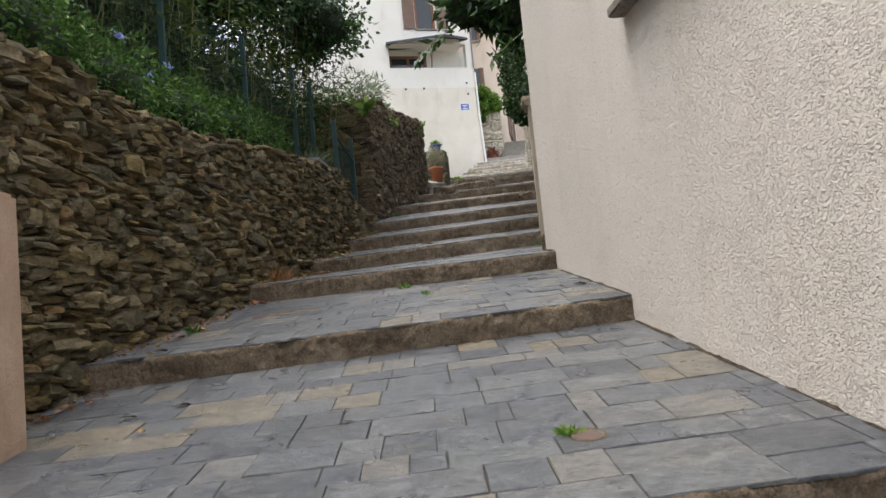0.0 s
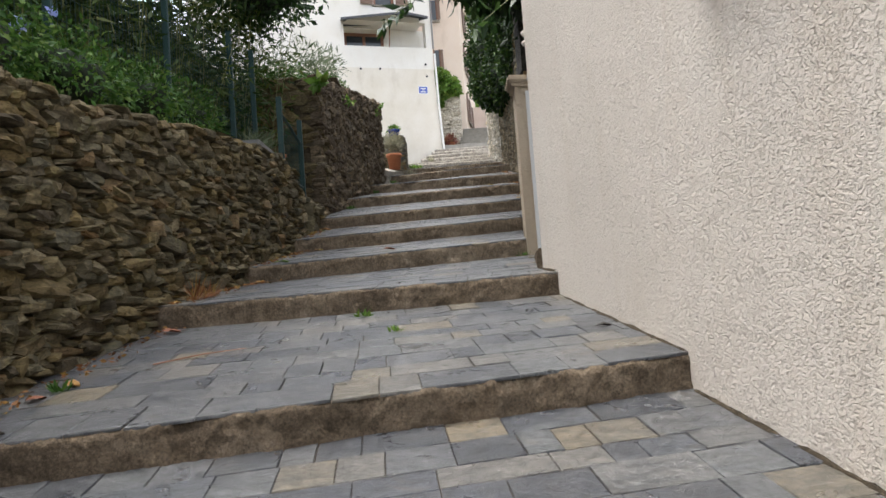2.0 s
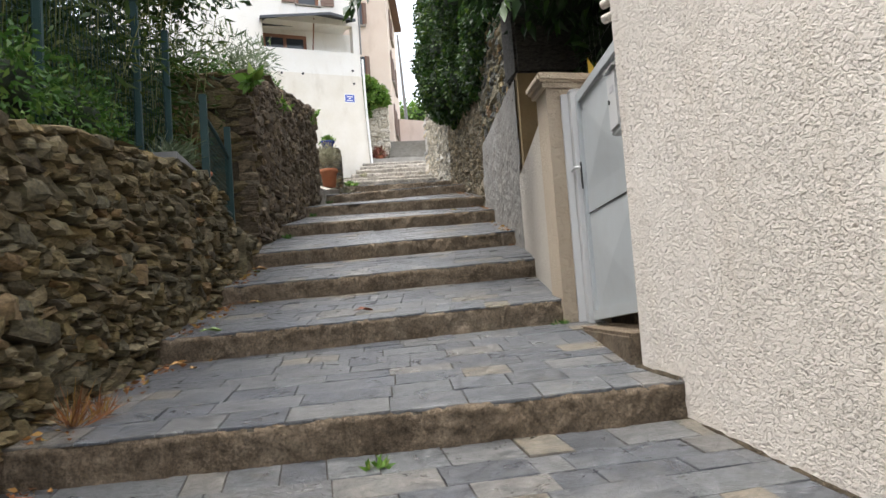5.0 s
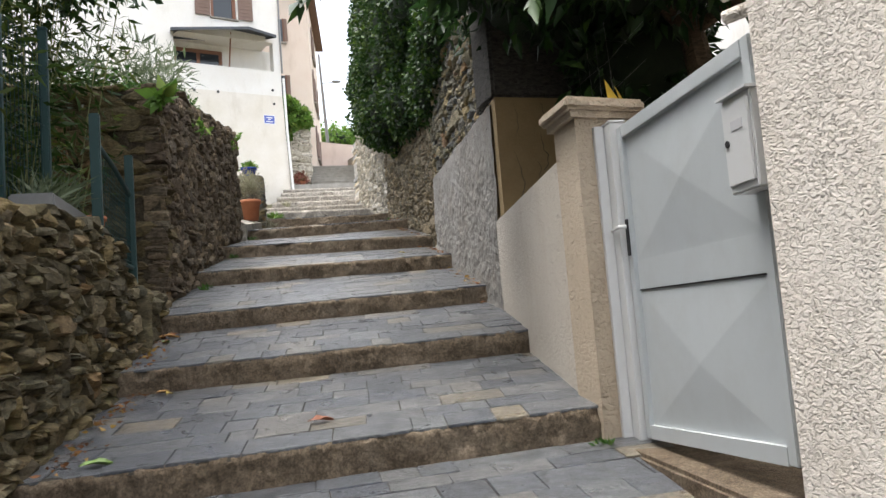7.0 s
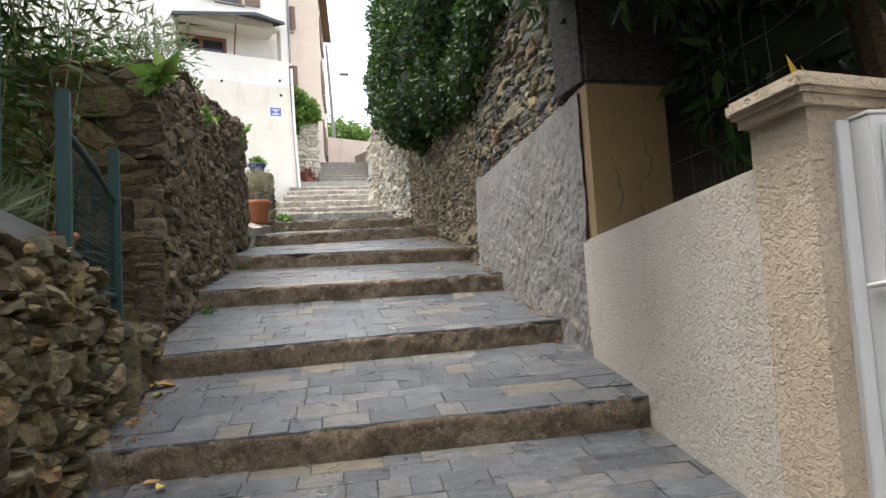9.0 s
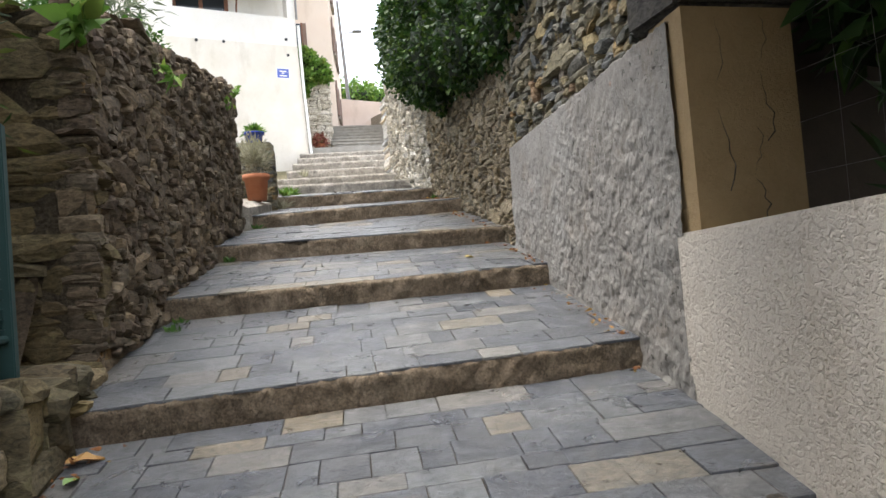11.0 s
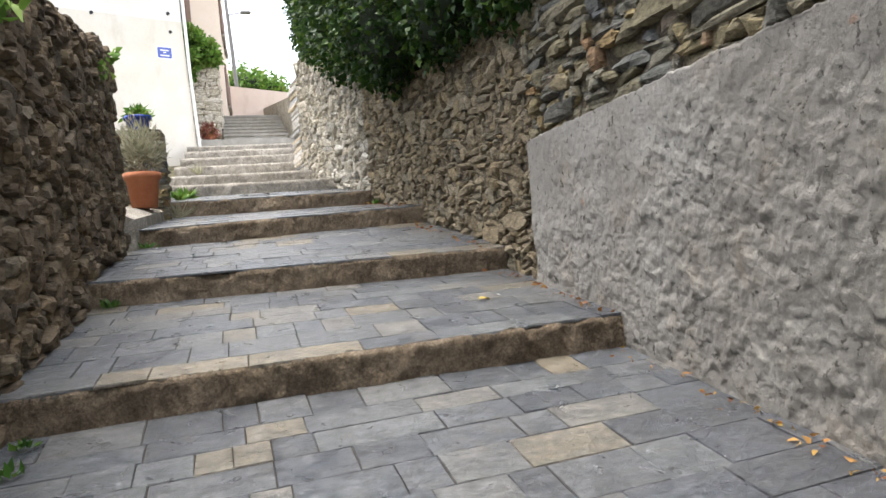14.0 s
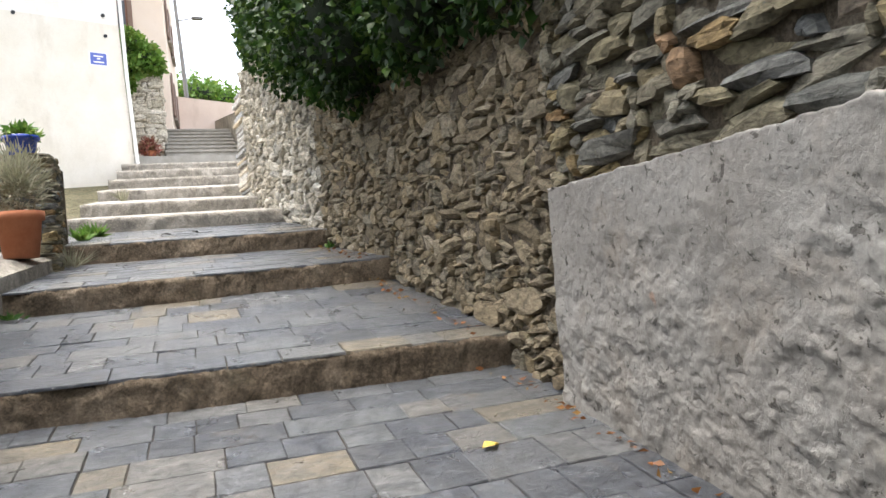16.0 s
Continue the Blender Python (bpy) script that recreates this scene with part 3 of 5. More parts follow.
# ---- foliage ----
def leaf_mesh(name, points, ways, length, width, material, parent=None, seed=1, fold=0.25, droop=0.3, jitter=0.9):
    """Many small folded leaves; each of its own island."""
    rng = np.random.default_rng(seed)
    p = np.asarray(points, float)
    n = len(p)
    d = np.asarray(ways, float) + rng.normal(0, jitter, (n, 3))
    d[:, 2] -= droop
    d /= np.linalg.norm(d, axis=1)[:, None] + 1e-9
    r = rng.normal(0, 1, (n, 3))
    side = np.cross(d, r)
    side /= np.linalg.norm(side, axis=1)[:, None] + 1e-9
    up = np.cross(side, d)
    size = length * rng.uniform(0.6, 1.3, n)[:, None]
    wid = size * (width / length)
    v = np.empty((n, 6, 3))
    v[:, 0] = p
    v[:, 1] = p + d * size * 0.4 + side * wid * 0.5 + up * wid * fold
    v[:, 2] = p + d * size * 0.45
    v[:, 3] = p + d * size * 0.4 - side * wid * 0.5 + up * wid * fold
    v[:, 4] = p + d * size * 0.78 + up * wid * 0.02
    v[:, 5] = p + d * size - up * size * 0.12
    me = bpy.data.meshes.new(name)
    me.vertices.add(n * 6)
    me.vertices.foreach_set("co", v.reshape(-1))
    tri = np.array([[0, 1, 2], [0, 2, 3], [1, 5, 2], [2, 5, 3]])
    idx = (np.arange(n)[:, None, None] * 6 + tri[None]).reshape(-1)
    me.loops.add(len(idx))
    me.loops.foreach_set("vertex_index", idx.astype(np.int32))
    me.polygons.add(n * 4)
    me.polygons.foreach_set("loop_start", np.arange(0, len(idx), 3, dtype=np.int32))
    me.update(calc_edges=True)
    me.validate()
    me.materials.append(material)
    ob = new(name, me)
    ob.parent = parent
    return ob


def shell(blobs, count, seed, inner=0.6, gap=0.0, gap_scale=1.2):
    """Points in the outer shells of ellipsoids (x, y, z, rx, ry, rz), thinned by noise, and their outward ways."""
    rng = np.random.default_rng(seed)
    b = np.asarray(blobs, float)
    weight = b[:, 3] * b[:, 4] + b[:, 4] * b[:, 5] + b[:, 3] * b[:, 5]
    pts, ways = [], []
    while len(pts) < count:
        k = rng.choice(len(b), p=weight / weight.sum())
        d = rng.normal(0, 1, 3)
        d /= np.linalg.norm(d)
        rad = rng.uniform(inner, 1.0) * (1 + 0.22 * noise.noise(Vector(d * 2.5 + k * 3.7)))
        q = b[k, :3] + d * b[k, 3:] * rad
        if gap and noise.noise(Vector(q * gap_scale)) < gap - 0.5:
            continue
        pts.append(q)
        ways.append(d)
    return np.array(pts), np.array(ways)


def limb(points, r0, r1, seg=8, bm=None):
    bm = bm or bmesh.new()
    n = len(points) - 1
    for i in range(n):
        ra, rb = r0 + (r1 - r0) * i / n, r0 + (r1 - r0) * (i + 1) / n
        rod(points[i], points[i + 1], ra, bm, rb, seg)
    return bm


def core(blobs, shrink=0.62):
    """A lumpy inner mass of twigs and leaves; its dark colour stands in for deep shade."""
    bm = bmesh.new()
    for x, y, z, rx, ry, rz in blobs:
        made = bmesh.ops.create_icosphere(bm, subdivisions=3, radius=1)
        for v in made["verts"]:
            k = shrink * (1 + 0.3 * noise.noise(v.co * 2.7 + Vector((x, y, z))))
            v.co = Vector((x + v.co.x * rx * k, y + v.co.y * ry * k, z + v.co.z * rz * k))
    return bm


# ---- ground ----
def hill(x, y):
    t = min(max(y, -40.0), 60.0)
    return -0.75 + 0.262 * t - (0.4 if abs(x) < 6 else 0.0)


def ground_sheet():
    xs = [-600, -200, -80, -40, -20, -10, -6, -3, 0, 3, 6, 10, 20, 40, 80, 200, 600]
    ys = [-600, -200, -80, -40, -20, -10, -5, 0, 5, 10, 15, 20, 25, 30, 33, 40, 50, 60, 100, 200, 600]
    verts = [(x, y, hill(x, y)) for y in ys for x in xs]
    k = len(xs)
    faces = [(r * k + c, r * k + c + 1, (r + 1) * k + c + 1, (r + 1) * k + c) for r in range(len(ys) - 1) for c in range(k - 1)]
    tagged(link_mesh("ground", verts, faces, GROUND), "dry brown hillside ground under the lane", "ground", kind="structure")


ground_sheet()

# ---- left garden wall of dry schist ----
LA, LB = (-2.60, 3.95), (-1.57, 12.45)
L_LEN = math.dist(LA, LB)


def left_y(s):
    return LA[1] + (LB[1] - LA[1]) * s / L_LEN


def left_x(s):
    return LA[0] + (LB[0] - LA[0]) * s / L_LEN


left_foot = lambda s: ground(left_x(s) + 0.1, left_y(s)) - 0.06
left_head_y = interp([(3.9, 3.3), (4.9, 3.38), (5.5, 3.31), (6.3, 3.29), (7.4, 3.4), (8.5, 3.54), (9.6, 3.66), (10.4, 3.72), (11.6, 3.8), (12.0, 3.7), (12.45, 3.5)])
left_head = lambda s: left_head_y(left_y(s)) + 0.05 * noise.noise(Vector((s * 2.3, 3, 1)))
garden_wall = wall_core("wall_garden", LA, LB, 0.55, left_foot, left_head, MORTAR, "dry-laid brown schist garden wall along the stairway")
stub_wall = wall_core("wall_gateway", (-1.57, 12.45), (-1.46, 13.98), 0.5, lambda s: ground(-1.4, 12.45 + s) - 0.05, lambda s: 3.38, MORTAR,
                      "low stone threshold beside the garden gate", n=6)

# ---- high left wall with its stone pier ----
HA, HB = (-1.42, 13.98), (-0.55, 19.0)
H_LEN = math.dist(HA, HB)
high_foot = lambda s: ground(HA[0] + (HB[0] - HA[0]) * s / H_LEN + 0.1, HA[1] + (HB[1] - HA[1]) * s / H_LEN) - 0.06
high_head = lambda s: 5.6 + (6.38 - 5.6) * s / H_LEN + 0.05 * noise.noise(Vector((s * 2.1, 9, 4)))
high_wall = wall_core("wall_high", HA, HB, 0.55, high_foot, high_head, MORTAR, "high rough mortared rubble wall above the steps", inset=0.06)
pier_wall = wall_core("wall_pier", (-3.6, 14.02), (-1.44, 14.0), 0.5, lambda s: 3.0, lambda s: 5.55 + 0.04 * math.sin(3 * s), MORTAR,
                      "end pier of large layered schist blocks", n=10)

# ---- cream roughcast building on the right ----
def cream_building():
    # the wall's foot line, and the reveal at the gate
    line = [(2.35, -2.8), (0.905, 7.95)]
    bm2 = prism([(0.905, 7.95), (2.35, -2.8), (8.0, -2.8), (8.0, 7.3), (1.25, 7.98)][::-1], -1.2, 7.2)
    bmesh.ops.recalc_face_normals(bm2, faces=bm2.faces)
    edges = [e for e in bm2.edges if abs(e.verts[0].co.x - 0.905) < 1e-4 and abs(e.verts[1].co.x - 0.905) < 1e-4]
    bmesh.ops.bevel(bm2, geom=edges, offset=0.035, segments=4, affect="EDGES")
    ob = part("wall_cream", bm2, CREAM)
    tagged(ob, "tall cream roughcast house wall beside the steps", "wall", kind="structure")
    # dirt fillet along the foot
    verts, faces = [], []
    n = 420
    for i in range(n + 1):
        s = i / n
        x, y = line[0][0] + (line[1][0] - line[0][0]) * s, line[0][1] + (line[1][1] - line[0][1]) * s
        g = ground(x - 0.02, y)
        k = 0.011 + 0.012 * noise.noise(Vector((s * 60, 0, 0))) + 0.008 * noise.noise(Vector((s * 210, 3, 0)))
        verts += [(x + 0.03, y, g + k), (x - 0.012, y, g + k), (x - 0.02 - k, y, g - 0.01)]
    for i in range(n):
        a = i * 3
        if abs(verts[a][2] - verts[a + 3][2]) < 0.09:
            faces += [(a, a + 3, a + 4, a + 1), (a + 1, a + 4, a + 5, a + 2)]
    tagged(link_mesh("trim_foot", verts, faces, MORTAR), "line of dirt along the foot of the cream wall", "trim", kind="structure")
    ledge = part("window_ledge", box((-0.0, -1.6, 0.0), (0.2, 0.0, 0.07), 0.01), GREY_CONCRETE)
    ledge.matrix_basis = pose(1.17, 5.12, 3.37, 0, 0, 7.6)
    tagged(ledge, "grey stone window ledge on the cream wall", "ledge", kind="structure")


cream_building()

# ---- white metal gate, its posts and the beige pillar ----
GATE = Matrix.Translation((1.05, 8.06, 0)) @ Matrix.Rotation(math.atan2(1.44, 0.21) - math.pi / 2, 4, "Z")


def pressed_panel(y0, y1, z0, z1, x, depth, lift=0.0):
    """A sheet pressed into a low pyramid."""
    bm = bmesh.new()
    c = [bm.verts.new(p) for p in ((x, y0, z0 + lift), (x, y1, z0), (x, y1, z1), (x, y0, z1))]
    m = bm.verts.new((x - depth, (y0 + y1) / 2, (z0 + z1) / 2))
    for i in range(4):
        bm.faces.new((c[i], m, c[(i + 1) % 4]))
    back = [bm.verts.new((v.co.x + 0.01, v.co.y, v.co.z)) for v in c]
    bm.faces.new(back)
    for i in range(4):
        j = (i + 1) % 4
        bm.faces.new((c[i], c[j], back[j], back[i]))
    bmesh.ops.recalc_face_normals(bm, faces=bm.faces)
    return bm


def gate():
    ob = empty("metal_gate")
    ob.matrix_basis = GATE
    z0, z1, y0, y1 = 2.25, 3.93, 0.02, 1.42
    part("gate_stile", box((-0.02, y0, z0 + 0.085), (0.025, y0 + 0.06, z1), 0.004), GATE_WHITE, ob)
    part("gate_stile", box((-0.02, y1 - 0.06, z0), (0.025, y1, z1), 0.004), GATE_WHITE, ob)
    part("gate_rail", prism([(-0.02, y0 + 0.062), (0.025, y0 + 0.062), (0.025, y1 - 0.062), (-0.02, y1 - 0.062)], [z0 + 0.08, z0 + 0.08, z0, z0], [z0 + 0.15, z0 + 0.15, z0 + 0.07, z0 + 0.07]), GATE_WHITE, ob)
    part("gate_rail", box((-0.02, y0 + 0.062, z1 - 0.07), (0.025, y1 - 0.062, z1), 0.004), GATE_WHITE, ob)
    part("gate_rail", box((0.001, y0 + 0.062, 3.036), (0.02, y1 - 0.062, 3.19)), GATE_WHITE, ob)
    part("joint_strip", box((-0.001, y0 + 0.065, 3.0285), (0.004, y1 - 0.065, 3.0355)), DARK_METAL, ob)
    part("gate_panel", pressed_panel(y0 + 0.06, y1 - 0.06, z0 + 0.06, 3.028, 0.005, 0.018, 0.08), GATE_WHITE, ob, "pressed diamond-point sheet")
    part("gate_panel", pressed_panel(y0 + 0.06, y1 - 0.06, 3.19, z1 - 0.07, 0.005, 0.018), GATE_WHITE, ob, "pressed diamond-point sheet")
    lock = part("lock_plate", box((-0.028, y1 - 0.045, 3.22), (-0.02, y1 - 0.012, 3.42), 0.002), DARK_METAL, ob)
    bm = rod((-0.03, y1 - 0.03, 3.38), (-0.075, y1 - 0.03, 3.38), 0.011)
    rod((-0.07, y1 - 0.03, 3.38), (-0.07, y1 + 0.075, 3.372), 0.01, bm)
    part("handle", bm, BOX_WHITE, lock, "white lever handle")
    tagged(ob, "white painted metal garden gate with diamond-point panels, closed", "gate")
    post = empty("gate_post")
    post.matrix_basis = GATE
    part("post_tube", box((-0.05, 1.435, 2.2), (0.04, 1.56, 3.97), 0.006), BOX_WHITE, post)
    part("post_lip", box((-0.105, 1.53, 2.2), (-0.051, 1.6, 3.975), 0.004), BOX_WHITE, post)
    part("post_cap", box((-0.052, 1.433, 3.971), (0.042, 1.562, 3.985), 0.003), BOX_WHITE, post)
    tagged(post, "white painted steel gate post", "post")
    sill = part("gate_sill", box((-0.16, -0.1, 1.95), (0.3, 1.5, 2.215), 0.02, GATE), RISER)
    tagged(sill, "worn grey concrete sill under the gate", "sill", kind="structure")


gate()


def mailbox():
    ob = empty("mailbox", (0.945, 8.0, 3.335))
    ob.rotation_euler = (0, 0, radians(-8))
    part("body", box((0.0, 0.0, 0.0), (0.14, 0.2, 0.36), 0.006), BOX_WHITE, ob)
    door = part("door", box((-0.01, 0.01, 0.03), (0.0, 0.19, 0.335), 0.003), BOX_WHITE, ob)
    bm = rod((-0.01, 0.165, 0.19), (-0.015, 0.165, 0.19), 0.014)
    part("lock", bm, DARK_METAL, door, "dark round lock")
    part("name_plate", box((-0.0125, 0.05, 0.23), (-0.01, 0.13, 0.265)), paint_material("grey_plate", (0.5, 0.5, 0.52), 0.4), door)
    bm = prism([(-0.022, -0.008), (0.142, -0.008), (0.142, 0.208), (-0.022, 0.208)], 0.361, [0.37, 0.385, 0.385, 0.37])
    part("roof", bm, BOX_WHITE, ob)
    tagged(ob, "white metal letter box on the gate's wall", "mailbox")


mailbox()


def pillar():
    ob = empty("gate_pillar", (0, 0, 0))
    c = [(1.06, 9.61), (1.45, 9.66), (1.45, 9.98), (1.085, 9.95)]
    part("shaft", prism(c, 2.1, 4.03), BEIGE, ob)
    cx, cy = 1.26, 9.79

    def grown(k):
        return [(cx + (x - cx) * k, cy + (y - cy) * k) for x, y in c]
    bm = prism(grown(1.18), 4.032, 4.07)
    part("necking", bm, BEIGE, ob)
    bm = prism(grown(1.4), 4.072, 4.145)
    bmesh.ops.bevel(bm, geom=list(bm.edges), offset=0.02, segments=2, affect="EDGES")
    part("capital", bm, BEIGE, ob)
    tagged(ob, "beige rendered gate pillar with a moulded cap", "pillar")
    bm = prism([(1.10, 9.955), (1.30, 9.985), (1.83, 12.54), (1.622, 12.56)], 2.2, [3.88, 3.88, 3.86, 3.86])
    bmesh.ops.recalc_face_normals(bm, faces=bm.faces)
    bmesh.ops.bevel(bm, geom=[e for e in bm.edges if min(v.co.z for v in e.verts) > 3], offset=0.02, segments=2, affect="EDGES")
    tagged(part("wall_low", bm, LOW_RENDER), "low cream rendered wall beside the gate pillar", "wall", kind="structure")


pillar()

# ---- grey plastered wall, stones above it, ochre return ----
PA, PB = (1.645, 12.5), (2.07, 16.22)
P_LEN = math.dist(PA, PB)


def plaster_wall():
    along = Vector((PB[0] - PA[0], PB[1] - PA[1], 0)) / P_LEN
    out = Vector((-along.y, along.x, 0))
    nu, nv = 500, 260
    verts, faces = [], []
    for i in range(nu + 1):
        s = P_LEN * i / nu
        p = Vector((*PA, 0)) + along * s
        z0 = ground(PA[0] - 0.1, PA[1]) - 0.45 + (ground(PB[0] - 0.1, PB[1]) - ground(PA[0] - 0.1, PA[1])) * s / P_LEN
        top = 4.965 + 0.012 * noise.noise(Vector((s * 6, 2, 5))) + 0.01 * noise.noise(Vector((s * 23, 2, 5)))
        for j in range(nv + 1):
            z = z0 + (top - z0) * j / nv
            q = Vector((p.x, p.y, z))
            rough = 0.3 + 0.7 * min(1, max(0, (4.75 - z) / 0.5 + noise.noise(q * 1.4)))
            warp = q * 7.5 + noise.noise_vector(q * 12.0) * 0.35
            dab = noise.noise(warp) + 0.45 * noise.noise(warp * 2.3)
            dabs = sum(min(1.0, max(0.0, (dab - edge) / 0.05)) for edge in (-0.3, 0.05, 0.38))
            bumpy = 0.016 * fbm(q, 1.9, 2) + (0.0042 * dabs - 0.005 + 0.006 * fbm(q, 17.0, 3)) * rough
            base = 0.03 * max(0, 1 - (z - z0) / 0.7)
            if j == nv:
                bumpy *= 0.4
            verts.append(q + out * (bumpy + base + 0.02))
    for i in range(nu):
        for j in range(nv):
            a = i * (nv + 1) + j
            faces.append((a, a + 1, a + nv + 2, a + nv + 1))
    # top ledge and back
    k = len(verts)
    for i in range(nu + 1):
        v = verts[i * (nv + 1) + nv]
        verts.append(Vector(v) - out * 0.12 + Vector((0, 0, 0.012)))
    for i in range(nu):
        a = i * (nv + 1) + nv
        faces.append((a, k + i, k + i + 1, a + nv + 1))
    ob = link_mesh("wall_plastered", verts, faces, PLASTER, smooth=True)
    ob.data.materials.append(PALE_STEP)
    for f in ob.data.polygons[-nu:]:
        f.material_index = 1
    tagged(ob, "lumpy grey cement plaster over an old stone wall", "wall", kind="structure")


plaster_wall()
upper_wall = wall_core("wall_terrace", PB, PA, 0.6, lambda s: 3.0, lambda s: 6.6 - 0.5 * s / P_LEN, PALE_MORTAR,
                       "schist rubble terrace wall above grey plaster", n=16, inset=0.045)
SA, SB = (2.10, 16.22), (2.58, 25.4)
S_LEN = math.dist(SA, SB)
stone_foot = lambda s: ground(SA[0] + (SB[0] - SA[0]) * (1 - s / S_LEN) - 0.1, SB[1] + (SA[1] - SB[1]) * s / S_LEN) - 0.06
stone_head = lambda s: 8.1 + (6.5 - 8.1) * s / S_LEN + 0.05 * noise.noise(Vector((s * 2, 1, 8)))
F_LEN = 4.6
SC = (SB[0] + (SA[0] - SB[0]) * F_LEN / S_LEN, SB[1] + (SA[1] - SB[1]) * F_LEN / S_LEN)
right_wall = wall_core("wall_rubble", SC, SA, 0.6, lambda s: stone_foot(s + F_LEN), lambda s: stone_head(s + F_LEN), PALE_MORTAR, "brown mortared rubble wall under the ivy", inset=0.045)
# far half of the same wall, its brighter light painted as paler stone
far_right_wall = wall_core("wall_rubble_pale", SB, SC, 0.6, stone_foot, stone_head, BRIGHT_MORTAR, "rubble wall up the lane, coloured pale to look brightly lit", inset=0.06)


def ochre_return():
    bm = prism([(1.637, 12.36), (2.3, 12.384), (2.3, 12.75), (1.68, 12.75)], 2.5, 5.0)
    tagged(part("wall_ochre", bm, OCHRE), "ochre rendered return wall of the terrace", "wall", kind="structure")
    rng = random.Random(17)
    for x, z0, z1 in ((1.83, 4.05, 4.97), (2.02, 3.9, 4.4), (2.1, 4.3, 4.98)):
        line, n = [], 14
        for k in range(n + 1):
            line.append((x + rng.uniform(-0.018, 0.018) + 0.03 * math.sin(k * 0.7), 12.362 + (x - 1.637) * 0.036, z0 + (z1 - z0) * k / n))
        tagged(part("trim_crack", limb(line, 0.0045, 0.002, 5), JOINT), "dark crack in the ochre render", "crack", kind="structure")
    # terrace floor, and a back wall with the tree's shade put into its colour
    tagged(part("terrace", prism([(1.35, 9.0), (6.2, 8.2), (6.2, 12.5), (1.85, 12.5)], 1.5, 3.1), SOIL), "dark earth terrace behind the low wall", "terrace", kind="structure")
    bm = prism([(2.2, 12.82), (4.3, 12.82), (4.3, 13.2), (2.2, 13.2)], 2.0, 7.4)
    tagged(part("wall_back", bm, render_material("shade_dark_render", (0.05, 0.043, 0.035), (0.08, 0.067, 0.054), 0.8)), "rendered wall under the tree, coloured near-black for the shade there", "wall", kind="structure")
    bm = prism([(6.2, 8.2), (6.5, 8.2), (6.5, 12.8), (6.2, 12.8)], 2.0, 6.2)
    tagged(part("wall_side", bm, MORTAR), "shaded rendered wall at the terrace's back", "wall", kind="structure")
    # dark stone pier on top of the plaster's corner
    pier = part("terrace_pier", box((1.63, 12.38, 5.003), (2.5, 12.9, 6.6), 0.03), stone_material("dark_slate_pier", [(0.0, (0.04, 0.04, 0.04)), (1.0, (0.07, 0.065, 0.06))], True, 0.1))
    tagged(pier, "dark stacked slate pier at the terrace corner", "pier", kind="structure")
    f = empty("wire_fence", (0, 0, 0))
    rng = random.Random(4)
    for k in range(4):
        z = 4.1 + 0.27 * k
        part("wire", limb([(2.3, 12.4, z + 0.02), (2.25, 11.7, z + 0.05 * rng.random()), (2.1, 11.0, z - 0.04 * rng.random()), (2.0, 10.3, z)], 0.0014, 0.0014, 4), ZINC, f)
    for k in range(5):
        y = 11.0 + 0.27 * k
        x = float(np.interp(y, [10.3, 11.0, 11.7, 12.4], [2.0, 2.1, 2.25, 2.3]))
        part("wire", limb([(x, y, 3.4), (x + 0.03 * rng.random(), y, 4.5), (x, y + 0.02, 5.2)], 0.0014, 0.0014, 4), ZINC, f)
    tagged(f, "rusty wire mesh hung along the terrace edge", "fence")


ochre_return()


